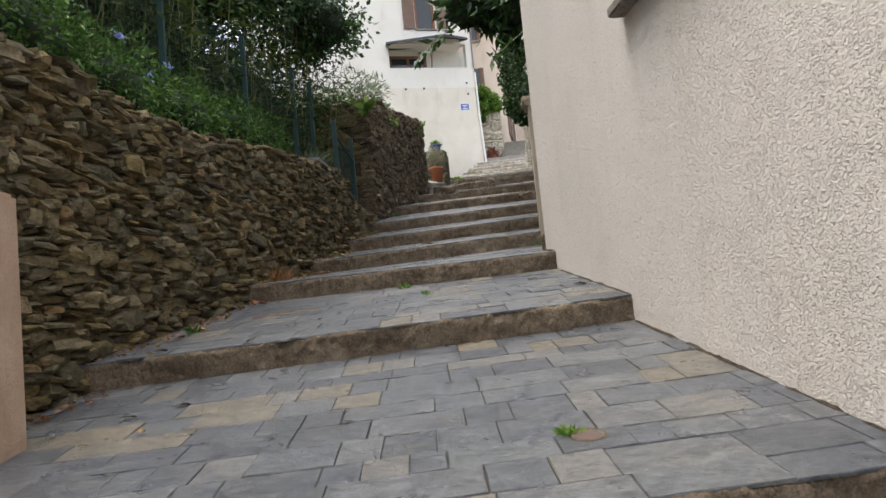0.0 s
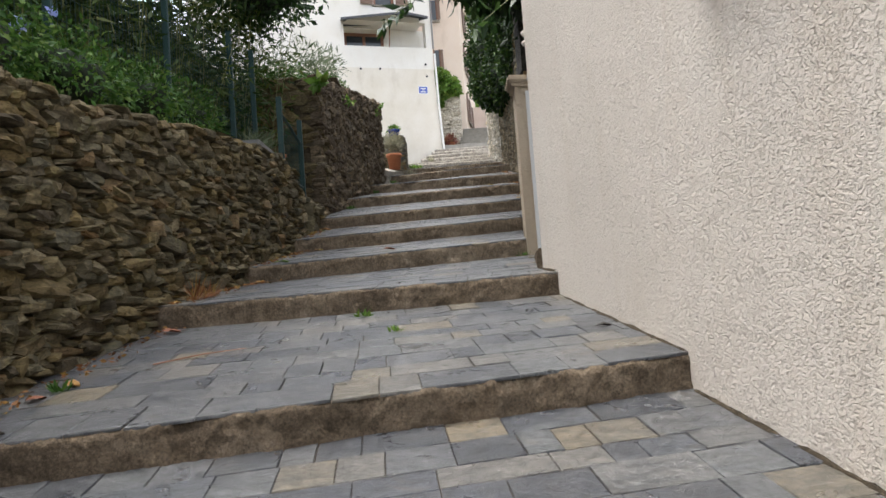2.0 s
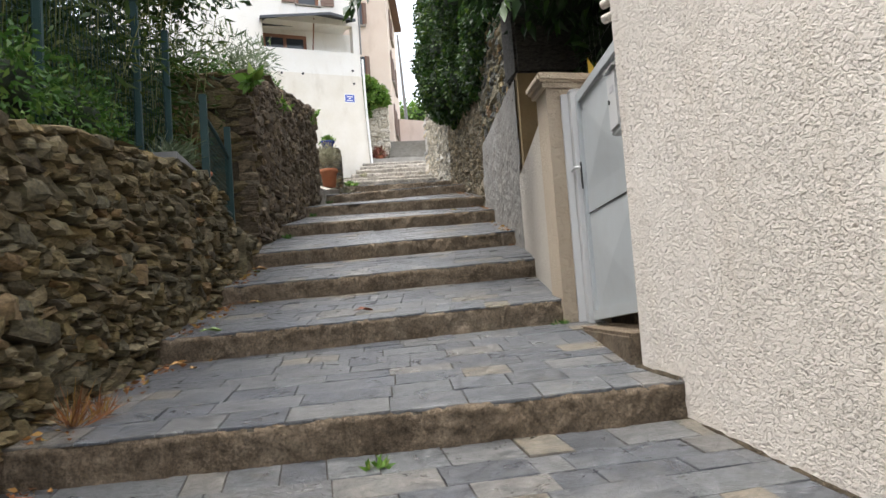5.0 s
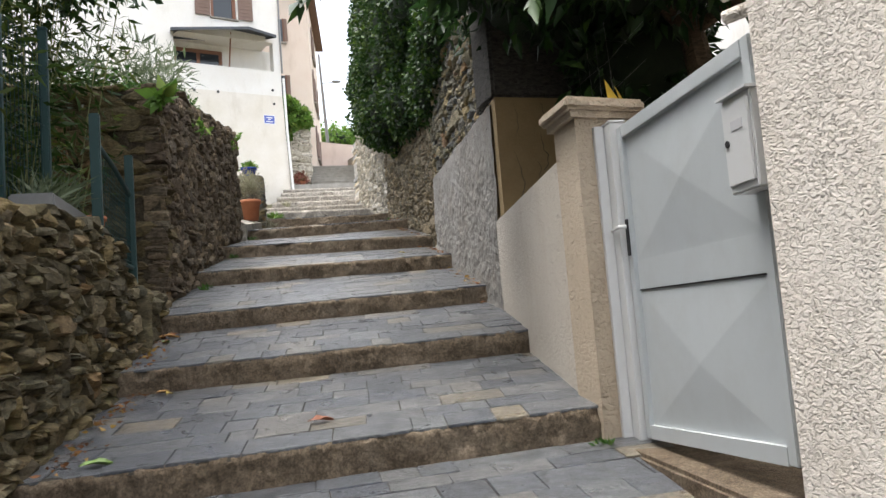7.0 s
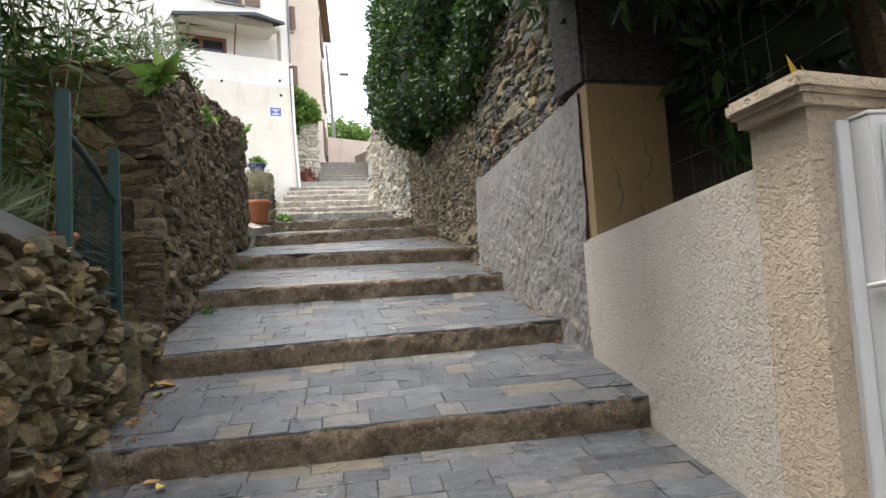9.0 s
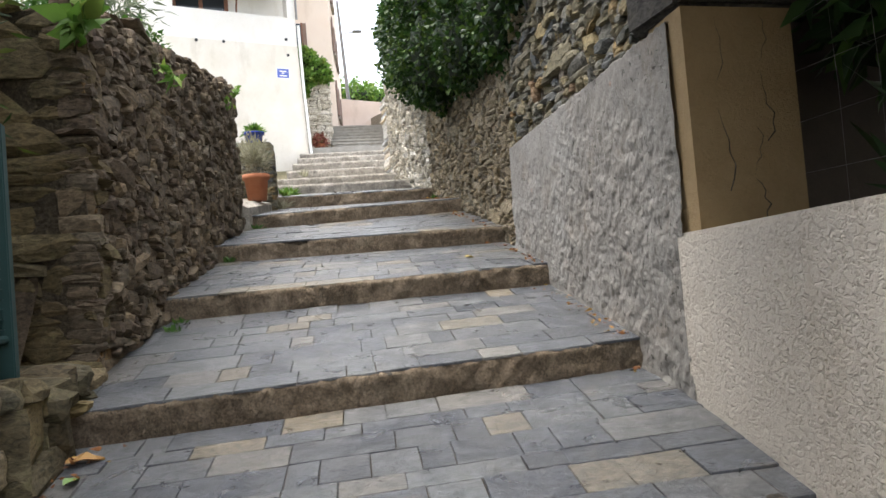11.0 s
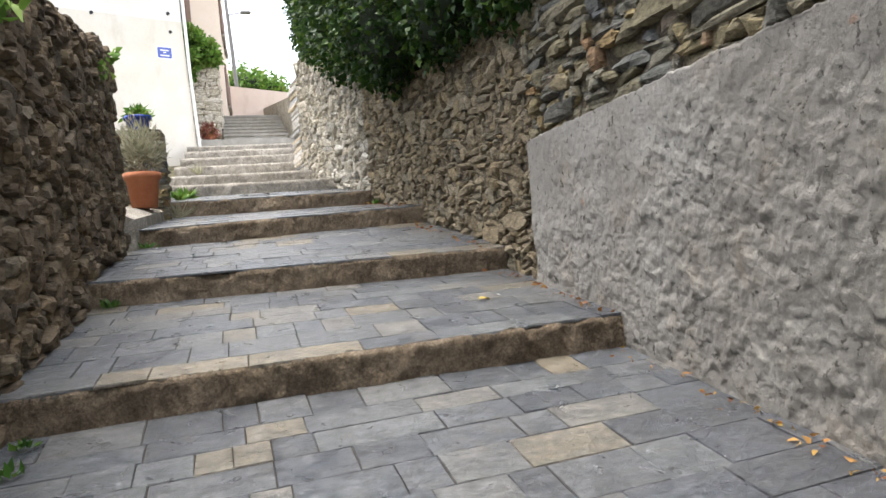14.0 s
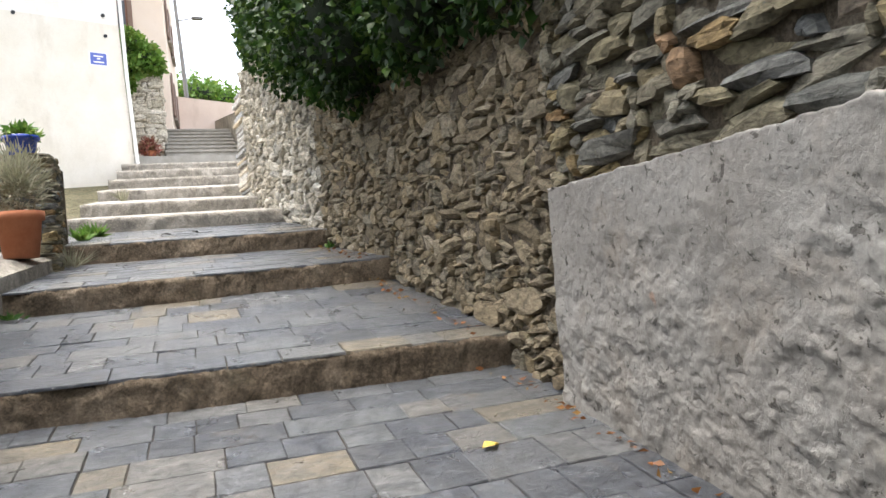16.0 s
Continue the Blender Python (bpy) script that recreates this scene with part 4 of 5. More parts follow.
# ---- houses at the top ----
def white_house():
    d = Vector((0.96, 0.28, 0))
    n = Vector((0.28, -0.96, 0))
    o = Vector((1.42, 32.98, 0))
    m = Matrix.Translation(o) @ Matrix((-d, n * -1, Vector((0, 0, 1)))).transposed().to_4x4()
    # local: x to the house's left along the facade, y into the house, z up
    ob = empty("white_house")
    ob.matrix_basis = m

    def p(name, bm, material, label="", parent=None):
        q = part(name, bm, material, parent or ob, label)
        return q
    W, T = 9.5, 17.5

    def slab(x0, x1, z0, z1, y0=0.0, y1=0.35):
        return box((x0, y0, z0), (x1, y1, z1))
    # ground storey with a battered right edge, then parapet, recess and upper storey with its opening
    bm = bmesh.new()
    foot, head = 7.0, 11.35
    a = [bm.verts.new(v) for v in ((-0.1, -0.12, foot), (W, -0.05, foot), (W, 0.35, foot), (-0.1, 0.35, foot))]
    b = [bm.verts.new(v) for v in ((0.0, 0.0, head), (W, 0.0, head), (W, 0.35, head), (0.0, 0.35, head))]
    bm.faces.new(a)
    bm.faces.new(b)
    for i in range(4):
        bm.faces.new((a[i], a[(i + 1) % 4], b[(i + 1) % 4], b[i]))
    bmesh.ops.recalc_face_normals(bm, faces=bm.faces)
    p("wall", bm, OLD_CREAM, "old cream ground-storey render")
    p("parapet", slab(0, 3.7, 11.35, 12.25, 0.002), WHITE_RENDER)
    p("wall", slab(3.702, W, 11.352, 13.3), WHITE_RENDER)
    p("terrace_floor", slab(0.0, 3.7, 11.36, 11.5, 0.352, 0.9), GREY_CONCRETE)
    p("terrace_side", slab(0.0, 0.25, 12.252, 13.3), WHITE_RENDER)
    p("terrace_back", slab(0.0, 3.7, 11.5, 13.3, 0.9, 2.1), WHITE_RENDER)
    wx0, wx1, wz0, wz1 = 1.5, 2.4, 13.98, 15.5
    p("wall", slab(0, wx0, 13.302, T), WHITE_RENDER)
    p("wall", slab(wx1, W, 13.302, T), WHITE_RENDER)
    p("wall", slab(wx0 + 0.002, wx1 - 0.002, 13.302, wz0), WHITE_RENDER)
    p("wall", slab(wx0 + 0.002, wx1 - 0.002, wz1, T), WHITE_RENDER)
    p("side_wall", box((0.0, 0.352, 7.0), (0.35, 8.0, 11.36)), WHITE_RENDER)
    p("side_wall", box((0.0, 2.1, 11.362), (0.35, 8.0, T)), WHITE_RENDER)
    p("back_wall", box((0.352, 7.7, 7.0), (W, 8.0, T)), WHITE_RENDER)
    p("ceiling_slab", box((0.352, 0.352, 13.302), (W, 7.6, 13.4)), WHITE_RENDER)
    p("roof", box((-0.25, -0.3, T + 0.002), (W + 0.2, 8.2, T + 0.2)), ROOF)
    # terrace window
    win = p("window", box((1.9, 0.86, 12.2), (3.5, 0.895, 13.0)), GLASS)
    for x0, x1 in ((1.84, 1.96), (2.62, 2.74), (3.42, 3.54)):
        p("window_frame", box((x0, 0.84, 12.2), (x1, 0.9, 13.02), 0.005), WOOD_BROWN, parent=win)
    p("window_frame", box((1.84, 0.835, 12.94), (3.54, 0.898, 13.07), 0.005), WOOD_BROWN, parent=win)
    # upper window with its shutters
    win = p("window", box((wx0 + 0.12, 0.14, wz0), (wx1 - 0.12, 0.17, wz1)), GLASS)
    for x0, x1 in ((wx0 + 0.004, wx0 + 0.12), (wx1 - 0.12, wx1 - 0.004)):
        p("window_frame", box((x0, 0.1, wz0), (x1, 0.18, wz1), 0.005), WOOD_BROWN, parent=win)
    p("window_sill", box((wx0 - 0.05, -0.06, wz0 - 0.07), (wx1 + 0.05, 0.1, wz0 - 0.004), 0.01), GREY_CONCRETE, parent=win)
    for x0 in (wx0 - 0.56, wx1 + 0.03):
        sh = p("shutter", box((x0, -0.075, wz0), (x0 + 0.52, -0.035, wz1), 0.006), SHUTTER_BROWN)
        for k in range(11):
            z = wz0 + 0.12 + k * 0.13
            p("slat", box((x0 + 0.06, -0.09, z), (x0 + 0.46, -0.076, z + 0.05)), SHUTTER_BROWN, parent=sh)
    # downpipe and cables
    pipe = limb([(-0.02, -0.07, 17.0), (-0.02, -0.07, 12.2)], 0.035, 0.035)
    p("downpipe", pipe, ZINC)
    p("downpipe", limb([(-0.05, -0.07, 12.0), (-0.06, -0.12, 10.0), (-0.13, -0.2, 7.7)], 0.045, 0.045), PIPE_WHITE)
    for x, z in ((0.35, 11.55), (0.33, 11.05), (2.3, 11.32), (3.1, 11.3)):
        p("vent", rod((x, -0.03, z), (x, 0.02, z), 0.045), DARK_METAL)
    tagged(ob, "white rendered village house with a roof terrace and brown shutters", "house")
    # canvas over the terrace
    ps = empty("parasol")
    ps.matrix_basis = m
    bm = bmesh.new()
    c = [(0.2, -0.3, 13.5), (1.4, -0.9, 13.42), (3.9, -0.5, 13.2), (3.7, 0.5, 13.3), (1.1, 0.6, 13.5)]
    mid = bm.verts.new((1.95, 0.0, 13.62))
    rim = [bm.verts.new(v) for v in c]
    low = [bm.verts.new((x, y, z - 0.1)) for x, y, z in c]
    for i in range(5):
        j = (i + 1) % 5
        bm.faces.new((mid, rim[i], rim[j]))
        bm.faces.new((rim[i], low[i], low[j], rim[j]))
    part("canopy", bm, CANVAS, ps)
    part("pole", rod((1.75, 0.6, 11.5), (1.75, 0.0, 13.5), 0.025), WOOD_BROWN, ps)
    tagged(ps, "dark grey canvas parasol open over the roof terrace", "parasol")
    # enamel street sign
    sg = empty("street_sign")
    sg.matrix_basis = m
    part("plate", box((0.33, -0.03, 10.3), (0.75, -0.002, 10.63), 0.004), SIGN_WHITE, sg)
    part("field", box((0.355, -0.034, 10.325), (0.725, -0.03, 10.605)), SIGN_BLUE, sg)
    for x0, x1, z in ((0.43, 0.65, 10.51), (0.5, 0.58, 10.45), (0.42, 0.66, 10.37)):
        part("letter_bar", box((x0, -0.037, z), (x1, -0.034, z + 0.035)), SIGN_WHITE, sg)
    tagged(sg, "blue enamel street sign with a white border", "sign")


white_house()


def shuttered(ob, x0, x1, z0, z1, face, both=True, material=SHUTTER_RED):
    """A window in a house wall: glass in a reveal, frame, sill, shutters. face: local y of the wall's outside."""
    win = part("window", box((x0, face - 0.004, z0), (x1, face + 0.1, z1)), GLASS, ob)
    part("window_frame", box((x0 - 0.03, face - 0.02, z0 - 0.03), (x0 + 0.03, face + 0.02, z1 + 0.03)), WOOD_BROWN, win)
    part("window_frame", box((x1 - 0.03, face - 0.02, z0 - 0.03), (x1 + 0.03, face + 0.02, z1 + 0.03)), WOOD_BROWN, win)
    part("window_sill", box((x0 - 0.1, face - 0.1, z0 - 0.12), (x1 + 0.1, face + 0.02, z0 - 0.035)), GREY_CONCRETE, win)
    w = (x1 - x0) / 2
    for a in ((x0 - w - 0.02, x1 + 0.02) if both else (x1 + 0.02,)):
        part("shutter", box((a, face - 0.06, z0), (a + w, face - 0.022, z1), 0.005), material, ob)


def peach_house():
    ob = empty("peach_house", (0, 0, 0))
    bm = prism([(0.2, 36.9), (2.98, 36.9), (4.1, 43.5), (0.2, 43.5)], 8.2, 17.0)
    part("wall", bm, PEACH, ob)
    bm = prism([(0.1, 36.6), (3.25, 36.6), (4.5, 43.7), (0.1, 43.7)], 17.002, 17.2)
    part("roof", bm, ROOF, ob)
    for z0 in (12.5, 14.9):
        shuttered(ob, 1.68, 1.95, z0, z0 + 0.95, 36.9, False, SHUTTER_BROWN)
    side = Vector((4.1 - 2.98, 43.5 - 36.9, 0)).normalized()
    m = Matrix.Translation((2.98, 36.9, 0)) @ Matrix((side, Vector((-side.y, side.x, 0)), Vector((0, 0, 1)))).transposed().to_4x4()
    so = empty("side_front")
    so.parent = ob
    so.matrix_basis = m
    for x0, z0 in ((1.0, 10.2), (2.7, 10.2), (1.2, 12.7), (2.9, 12.7), (2.0, 14.9)):
        w = part("window", box((x0, -0.02, z0), (x0 + 0.8, 0.05, z0 + 1.3)), GLASS, so)
        for a in (x0 - 0.4, x0 + 0.82):
            part("shutter", box((a, -0.07, z0), (a + 0.38, -0.025, z0 + 1.3)), SHUTTER_BROWN, w)
        part("window_sill", box((x0 - 0.1, -0.12, z0 - 0.1), (x0 + 0.9, -0.022, z0 - 0.02)), GREY_CONCRETE, w)
    tagged(ob, "peach rendered village house with red-brown shutters", "house")


peach_house()


def upper_lane():
    # top flight of narrow steps
    n = 7
    for k in range(n):
        y = 33.6 + 0.47 * k
        z = 8.2 + 0.19 * (k + 1)
        bm = box((2.35 + 0.07 * k, y, 7.4), (4.15 + 0.06 * k, y + 0.62, z), 0.015)
        box((2.33 + 0.07 * k, y - 0.035, z - 0.055), (4.17 + 0.06 * k, y + 0.3, z + 0.004), 0.008, bm=bm)
        tagged(part("stair_top_%d" % (k + 1), bm, PALE_STEP), "plain grey step at the top of the lane", "step", kind="structure")
    tagged(part("landing", box((1.2, 32.95, 7.3), (4.4, 33.75, 8.14)), PALE_STEP), "grey landing at the foot of the top steps", "landing", kind="structure")
    tagged(part("upper_path", prism([(2.7, 37.2), (6.0, 37.2), (7.0, 46), (3.6, 46)], [8.9, 8.9, 10.2, 10.2], [9.52, 9.52, 10.55, 10.55]), GREY_CONCRETE), "grey paved lane above the steps", "path", kind="structure")
    bm = prism([(3.5, 42.2), (6.6, 42.0), (6.6, 42.4), (3.5, 42.6)], 9.5, [12.0, 11.6, 11.6, 12.0])
    tagged(part("wall_rose", bm, ROSE), "rose rendered garden wall across the lane's end", "wall", kind="structure")
    bm = prism([(4.3, 33.2), (4.6, 33.2), (5.4, 42.0), (5.1, 42.0)], 7.0, [9.4, 9.4, 11.0, 11.0])
    tagged(part("wall_upper", bm, BRIGHT_MORTAR), "sandy stone wall beside the upper steps", "wall", kind="structure")
    # stone planter wall beside the white house
    w = wall_core("wall_planter", (1.5, 35.0), (2.55, 34.9), 1.6, lambda s: 8.0, lambda s: 10.75, BRIGHT_MORTAR, "pale rubble retaining wall between the houses", n=6)
    rubble_face(w, (1.5, 35.0), (2.55, 34.9), lambda s: 8.0, lambda s: 10.75, (0.18, 0.4), (0.09, 0.18), HOUSE_STOPS, 77, moss=0.03, proud=(-0.08, 0.01))
    # stacked slabs ending the right wall
    pile = empty("slab_stack", (2.95, 26.0, 6.2))
    rng = random.Random(8)
    z = 0.0
    mats = [stone_material("stacked_slab", [(0.0, (0.3, 0.31, 0.32)), (0.5, (0.45, 0.43, 0.4)), (1.0, (0.5, 0.42, 0.3))], False, 0.05)]
    while z < 1.75:
        h = rng.uniform(0.05, 0.11)
        part("slab", box((-0.28 + rng.uniform(-0.04, 0.04), -0.3, z), (0.5, 0.4, z + h - 0.006), 0.01), mats[0], pile)
        z += h
    tagged(pile, "stack of flat pale stone slabs at the wall's end", "stone stack")
    # lamp post and far tree
    lp = empty("street_lamp", (4.4, 44.3, 10.3))
    part("pole", limb([(0.2, 0, -0.2), (0.05, 0, 4.0), (-0.06, 0, 6.8)], 0.1, 0.06), ZINC, lp)
    part("arm", rod((-0.02, 0, 5.2), (0.65, -0.2, 5.3), 0.025), ZINC, lp)
    part("lamp_head", box((0.5, -0.35, 5.22), (0.95, -0.12, 5.32), 0.03), ZINC, lp)
    tagged(lp, "grey street lamp on a leaning concrete pole", "street lamp")


upper_lane()


def far_house():
    """Pale house with white shutters beyond the gate's terrace."""
    ob = empty("shuttered_house", (0, 0, 0))
    part("wall", prism([(9.2, 5.0), (16.0, 5.0), (16.0, 20.0), (9.2, 20.0)], 1.0, 10.5), WHITE_RENDER, ob)
    part("roof", prism([(8.8, 4.6), (16.4, 4.6), (16.4, 20.4), (8.8, 20.4)], 10.502, 10.75), ROOF, ob)
    for y in (15.6, 13.0):
        win = part("window", box((9.17, y, 5.6), (9.25, y + 0.9, 7.1)), GLASS, ob)
        for a in (y - 0.5, y + 0.92):
            sh = part("shutter", box((9.1, a, 5.6), (9.16, a + 0.48, 7.1), 0.006), SHUTTER_WHITE, ob)
            for k in range(14):
                part("slat", box((9.085, a + 0.04, 5.68 + 0.1 * k), (9.1, a + 0.44, 5.74 + 0.1 * k)), SHUTTER_WHITE, sh)
    tagged(ob, "pale house with white louvred shutters behind the terrace", "house")


far_house()


def garden_house(x0, x1, y0, y1, top, label):
    ob = empty("garden_house", (x1, (y0 + y1) / 2, 2.0))
    o = ob.location
    part("wall", prism([(x0 - o.x, y0 - o.y), (x1 - o.x, y0 - o.y), (x1 - o.x, y1 - o.y), (x0 - o.x, y1 - o.y)], -1.5, top - o.z), WHITE_RENDER, ob)
    part("roof", prism([(x0 - 0.3 - o.x, y0 - 0.3 - o.y), (x1 + 0.35 - o.x, y0 - 0.3 - o.y), (x1 + 0.35 - o.x, y1 + 0.3 - o.y), (x0 - 0.3 - o.x, y1 + 0.3 - o.y)], top - o.z + 0.002, top - o.z + 0.2), ROOF, ob)
    y = y0 + 1.2
    while y < y1 - 1.6:
        for z in np.arange(5.0, top - 2.0, 2.9):
            win = part("window", box((-0.05, y - o.y, z - o.z), (0.02, y + 0.9 - o.y, z + 1.4 - o.z)), GLASS, ob)
            for a in (y - 0.5, y + 0.92):
                part("shutter", box((0.022, a - o.y, z - o.z), (0.06, a + 0.48 - o.y, z + 1.4 - o.z)), SHUTTER_BROWN, win)
        y += 3.2
    tagged(ob, label, "house")


# the first house is added, mostly out of view, to shade the lower lane
garden_house(-16.0, -9.0, -9.0, 11.0, 13.5, "tall pale house added mostly out of view to shade the lane")
garden_house(-19.0, -12.0, 14.0, 23.0, 12.5, "pale house with shutters behind the garden")


def pink_post():
    bm = prism([(-2.85, 3.2), (-2.27, 3.2), (-2.27, 3.93), (-2.85, 3.93)], 0.5, 2.3)
    bmesh.ops.bevel(bm, geom=list(bm.edges), offset=0.025, segments=2, affect="EDGES")
    tagged(part("wall_post", bm, PINK), "crumbling pink rendered wall end", "wall", kind="structure")
    # the lane's lower part, behind the walker
    tagged(part("wall_lower", prism([(-3.2, -4.0), (-2.75, -4.0), (-2.5, 3.19), (-2.95, 3.19)], -1.5, 3.3), PINK), "old pink rendered wall below the garden", "wall", kind="structure")


pink_post()


# ---- left garden ----
def garden():
    verts, faces = [], []
    ys = np.linspace(2.5, 19.0, 34)
    for y in ys:
        edge = float(np.interp(y, [2.5, 4, 12.45, 13.9, 14.5, 19.0], [-3.0, -2.85, -1.85, -1.75, -1.9, -1.05]))
        z = float(np.interp(y, [2.5, 4, 9, 12.3, 13.9, 14.3, 19.0], [3.1, 3.15, 3.5, 3.62, 3.4, 5.3, 6.0]))
        for k, x in enumerate(np.linspace(edge, edge - 14, 10)):
            verts.append((x, y, z + 0.06 * noise.noise(Vector((x, y, 0))) + 0.05 * k))
    for i in range(33):
        for j in range(9):
            a = i * 10 + j
            faces.append((a, a + 1, a + 11, a + 10))
    tagged(link_mesh("garden_soil", verts, faces, SOIL), "dark garden earth behind the wall", "soil", kind="structure")


garden()


def fence_post(x, y, z0, z1):
    ob = empty("fence_post", (x, y, z0))
    part("post", box((-0.03, -0.03, -0.25), (0.03, 0.03, z1 - z0), 0.005), GREEN_PAINT, ob)
    part("cap", box((-0.034, -0.034, z1 - z0 + 0.001), (0.034, 0.034, z1 - z0 + 0.02), 0.006), GREEN_PAINT, ob)
    tagged(ob, "dark green steel fence post", "fence post", group="garden fence posts")


POSTS = [(-3.1, 5.4, 3.2, 5.6), (-2.75, 7.4, 3.35, 5.2), (-2.45, 9.3, 3.55, 5.2), (-2.2, 11.0, 3.65, 5.3), (-2.08, 11.75, 3.62, 5.3)]
for q in POSTS:
    fence_post(*q)


def mesh_fence():
    for (xa, ya, za, ta), (xb, yb, zb, tb) in zip(POSTS, POSTS[1:]):
        ob = empty("mesh_fence", ((xa + xb) / 2, (ya + yb) / 2, (za + zb) / 2))
        a, b = Vector((xa, ya, 0)), Vector((xb, yb, 0))
        n = int((b - a).length / 0.06)
        bm = bmesh.new()
        for i in range(1, n):
            f = i / n
            p = a.lerp(b, f) - ob.location
            rod((p.x, p.y, za + (zb - za) * f - ob.location.z - 0.05), (p.x, p.y, ta + (tb - ta) * f - 0.15 - ob.location.z), 0.0025, bm, seg=4)
        tagged(part("wire_grid", bm, GREEN_PAINT, ob), kind="stuff")
        for k in range(9):
            f = k / 8
            part("wire", rod(Vector((xa, ya, za + (ta - 0.15 - za) * f)) - ob.location, Vector((xb, yb, zb + (tb - 0.15 - zb) * f)) - ob.location, 0.0028, seg=4), GREEN_PAINT, ob)
        tagged(ob, "dark green welded mesh fence panel on the garden wall", "fence", group="garden fence panels")


mesh_fence()


def garden_gate():
    ob = empty("garden_gate", (-1.68, 12.3, 3.4))
    a, b = Vector((-0.06, -0.62, 0.0)), Vector((0.03, 0.6, 0.0))
    part("hinge_post", box((a.x - 0.035, a.y - 0.035, 0.0), (a.x + 0.035, a.y + 0.035, 1.25), 0.006), GREEN_PAINT, ob)
    part("latch_post", box((b.x - 0.035, b.y - 0.035, -0.1), (b.x + 0.035, b.y + 0.035, 1.22), 0.006), GREEN_PAINT, ob)
    part("bottom_rail", rod(a + Vector((0, 0, 0.22)), b + Vector((0, 0, 0.22)), 0.02), GREEN_PAINT, ob)
    part("top_rail", limb([a + Vector((0, 0, 1.05)), a.lerp(b, 0.5) + Vector((0, 0, 0.98)), b + Vector((0, 0, 0.86))], 0.02, 0.02), GREEN_PAINT, ob)
    bm = bmesh.new()
    for i in range(1, 22):
        p = a.lerp(b, i / 22)
        rod((p.x, p.y, 0.22), (p.x, p.y, 1.0 - 0.12 * i / 22), 0.003, bm, seg=4)
    for k in range(1, 14):
        rod(a + Vector((0, 0, 0.22 + 0.05 * k)), b + Vector((0, 0, 0.22 + 0.046 * k)), 0.003, bm, seg=4)
    tagged(part("wire_mesh", bm, GREEN_PAINT, ob), kind="stuff")
    tagged(ob, "green wire mesh garden gate, closed", "gate")


garden_gate()


def planter():
    ob = empty("planter", (-1.98, 11.3, 3.72))
    bm = prism([(-0.14, -0.45), (0.12, -0.47), (0.16, 0.45), (-0.1, 0.47)], 0.0, 0.2)
    bmesh.ops.bevel(bm, geom=list(bm.edges), offset=0.012, segments=2, affect="EDGES")
    part("trough", bm, ZINC, ob)
    rng = np.random.default_rng(3)
    pts = np.column_stack([rng.uniform(-0.1, 0.1, 160), rng.uniform(-0.4, 0.4, 160), np.full(160, 0.19)])
    ways = np.column_stack([rng.normal(0.2, 0.6, 160), rng.normal(0, 0.6, 160), np.full(160, 0.9)])
    leaf_mesh("grass_leaves", pts, ways, 0.24, 0.016, OLIVE, ob, 3, 0.1, 0.1, 0.2)
    tagged(ob, "grey trough planted with thin grass on the wall", "planter")
    p2 = empty("flower_pot", (-1.82, 11.88, 3.72))
    part("pot", lathe([(0.07, 0.0), (0.1, 0.17), (0.112, 0.172), (0.112, 0.2), (0.095, 0.2), (0.09, 0.16), (0.0, 0.16)]), TERRACOTTA, p2, smooth=True)
    tagged(p2, "small terracotta flower pot on the wall", "flower pot")


planter()


# ---- plants ----
def bush(name, blobs, count, length, width, material, label, category, seed, trunk=None, inner=0.5, gap=0.0, dark=True, droop=0.3, gap_scale=1.2, shrink=0.62):
    ob = empty(name, (blobs[0][0], blobs[0][1], min(b[2] - b[5] for b in blobs)))
    here = Matrix.Translation(-ob.location)
    pts, ways = shell(blobs, count, seed, inner, gap, gap_scale)
    leaf_mesh("crown", pts - np.array(ob.location), ways, length, width, material, ob, seed, droop=droop)
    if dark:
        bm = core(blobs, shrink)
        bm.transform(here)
        part("inner_mass", bm, INNER_SHADE, ob, smooth=True)
    if trunk:
        for pts_, r0, r1 in trunk:
            bm = limb(pts_, r0, r1)
            bm.transform(here)
            part("trunk" if pts_ is trunk[0][0] else "limb", bm, BARK, ob)
    return tagged(ob, label, category)


IVY_BLOBS = [(1.96, 14.4, 6.85, 0.28, 0.7, 0.55), (2.12, 16.1, 6.42, 0.36, 0.9, 0.66), (2.0, 15.1, 6.75, 0.36, 0.8, 0.66), (2.15, 17.4, 6.55, 0.48, 1.0, 0.66), (2.15, 18.8, 6.75, 0.65, 1.2, 0.75),
             (2.5, 17.3, 7.2, 0.8, 1.2, 0.8), (2.4, 18.9, 7.4, 0.95, 1.4, 1.1), (2.55, 20.4, 7.6, 0.9, 1.6, 1.1),
             (2.92, 22.3, 8.3, 0.9, 1.7, 1.3), (3.17, 24.2, 8.8, 0.8, 1.6, 1.25), (2.75, 19.3, 8.6, 1.25, 1.8, 1.4),
             (3.25, 21.7, 9.6, 1.15, 2.0, 1.6), (3.47, 24.2, 10.2, 1.0, 1.8, 1.5), (2.4, 17.0, 8.0, 1.0, 1.4, 1.2), (3.42, 25.8, 9.3, 0.7, 1.2, 1.1),
             (2.7, 15.4, 7.5, 0.75, 0.9, 0.7)]
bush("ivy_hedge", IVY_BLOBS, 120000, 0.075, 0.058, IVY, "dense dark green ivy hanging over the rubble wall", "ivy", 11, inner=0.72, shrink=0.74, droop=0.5)

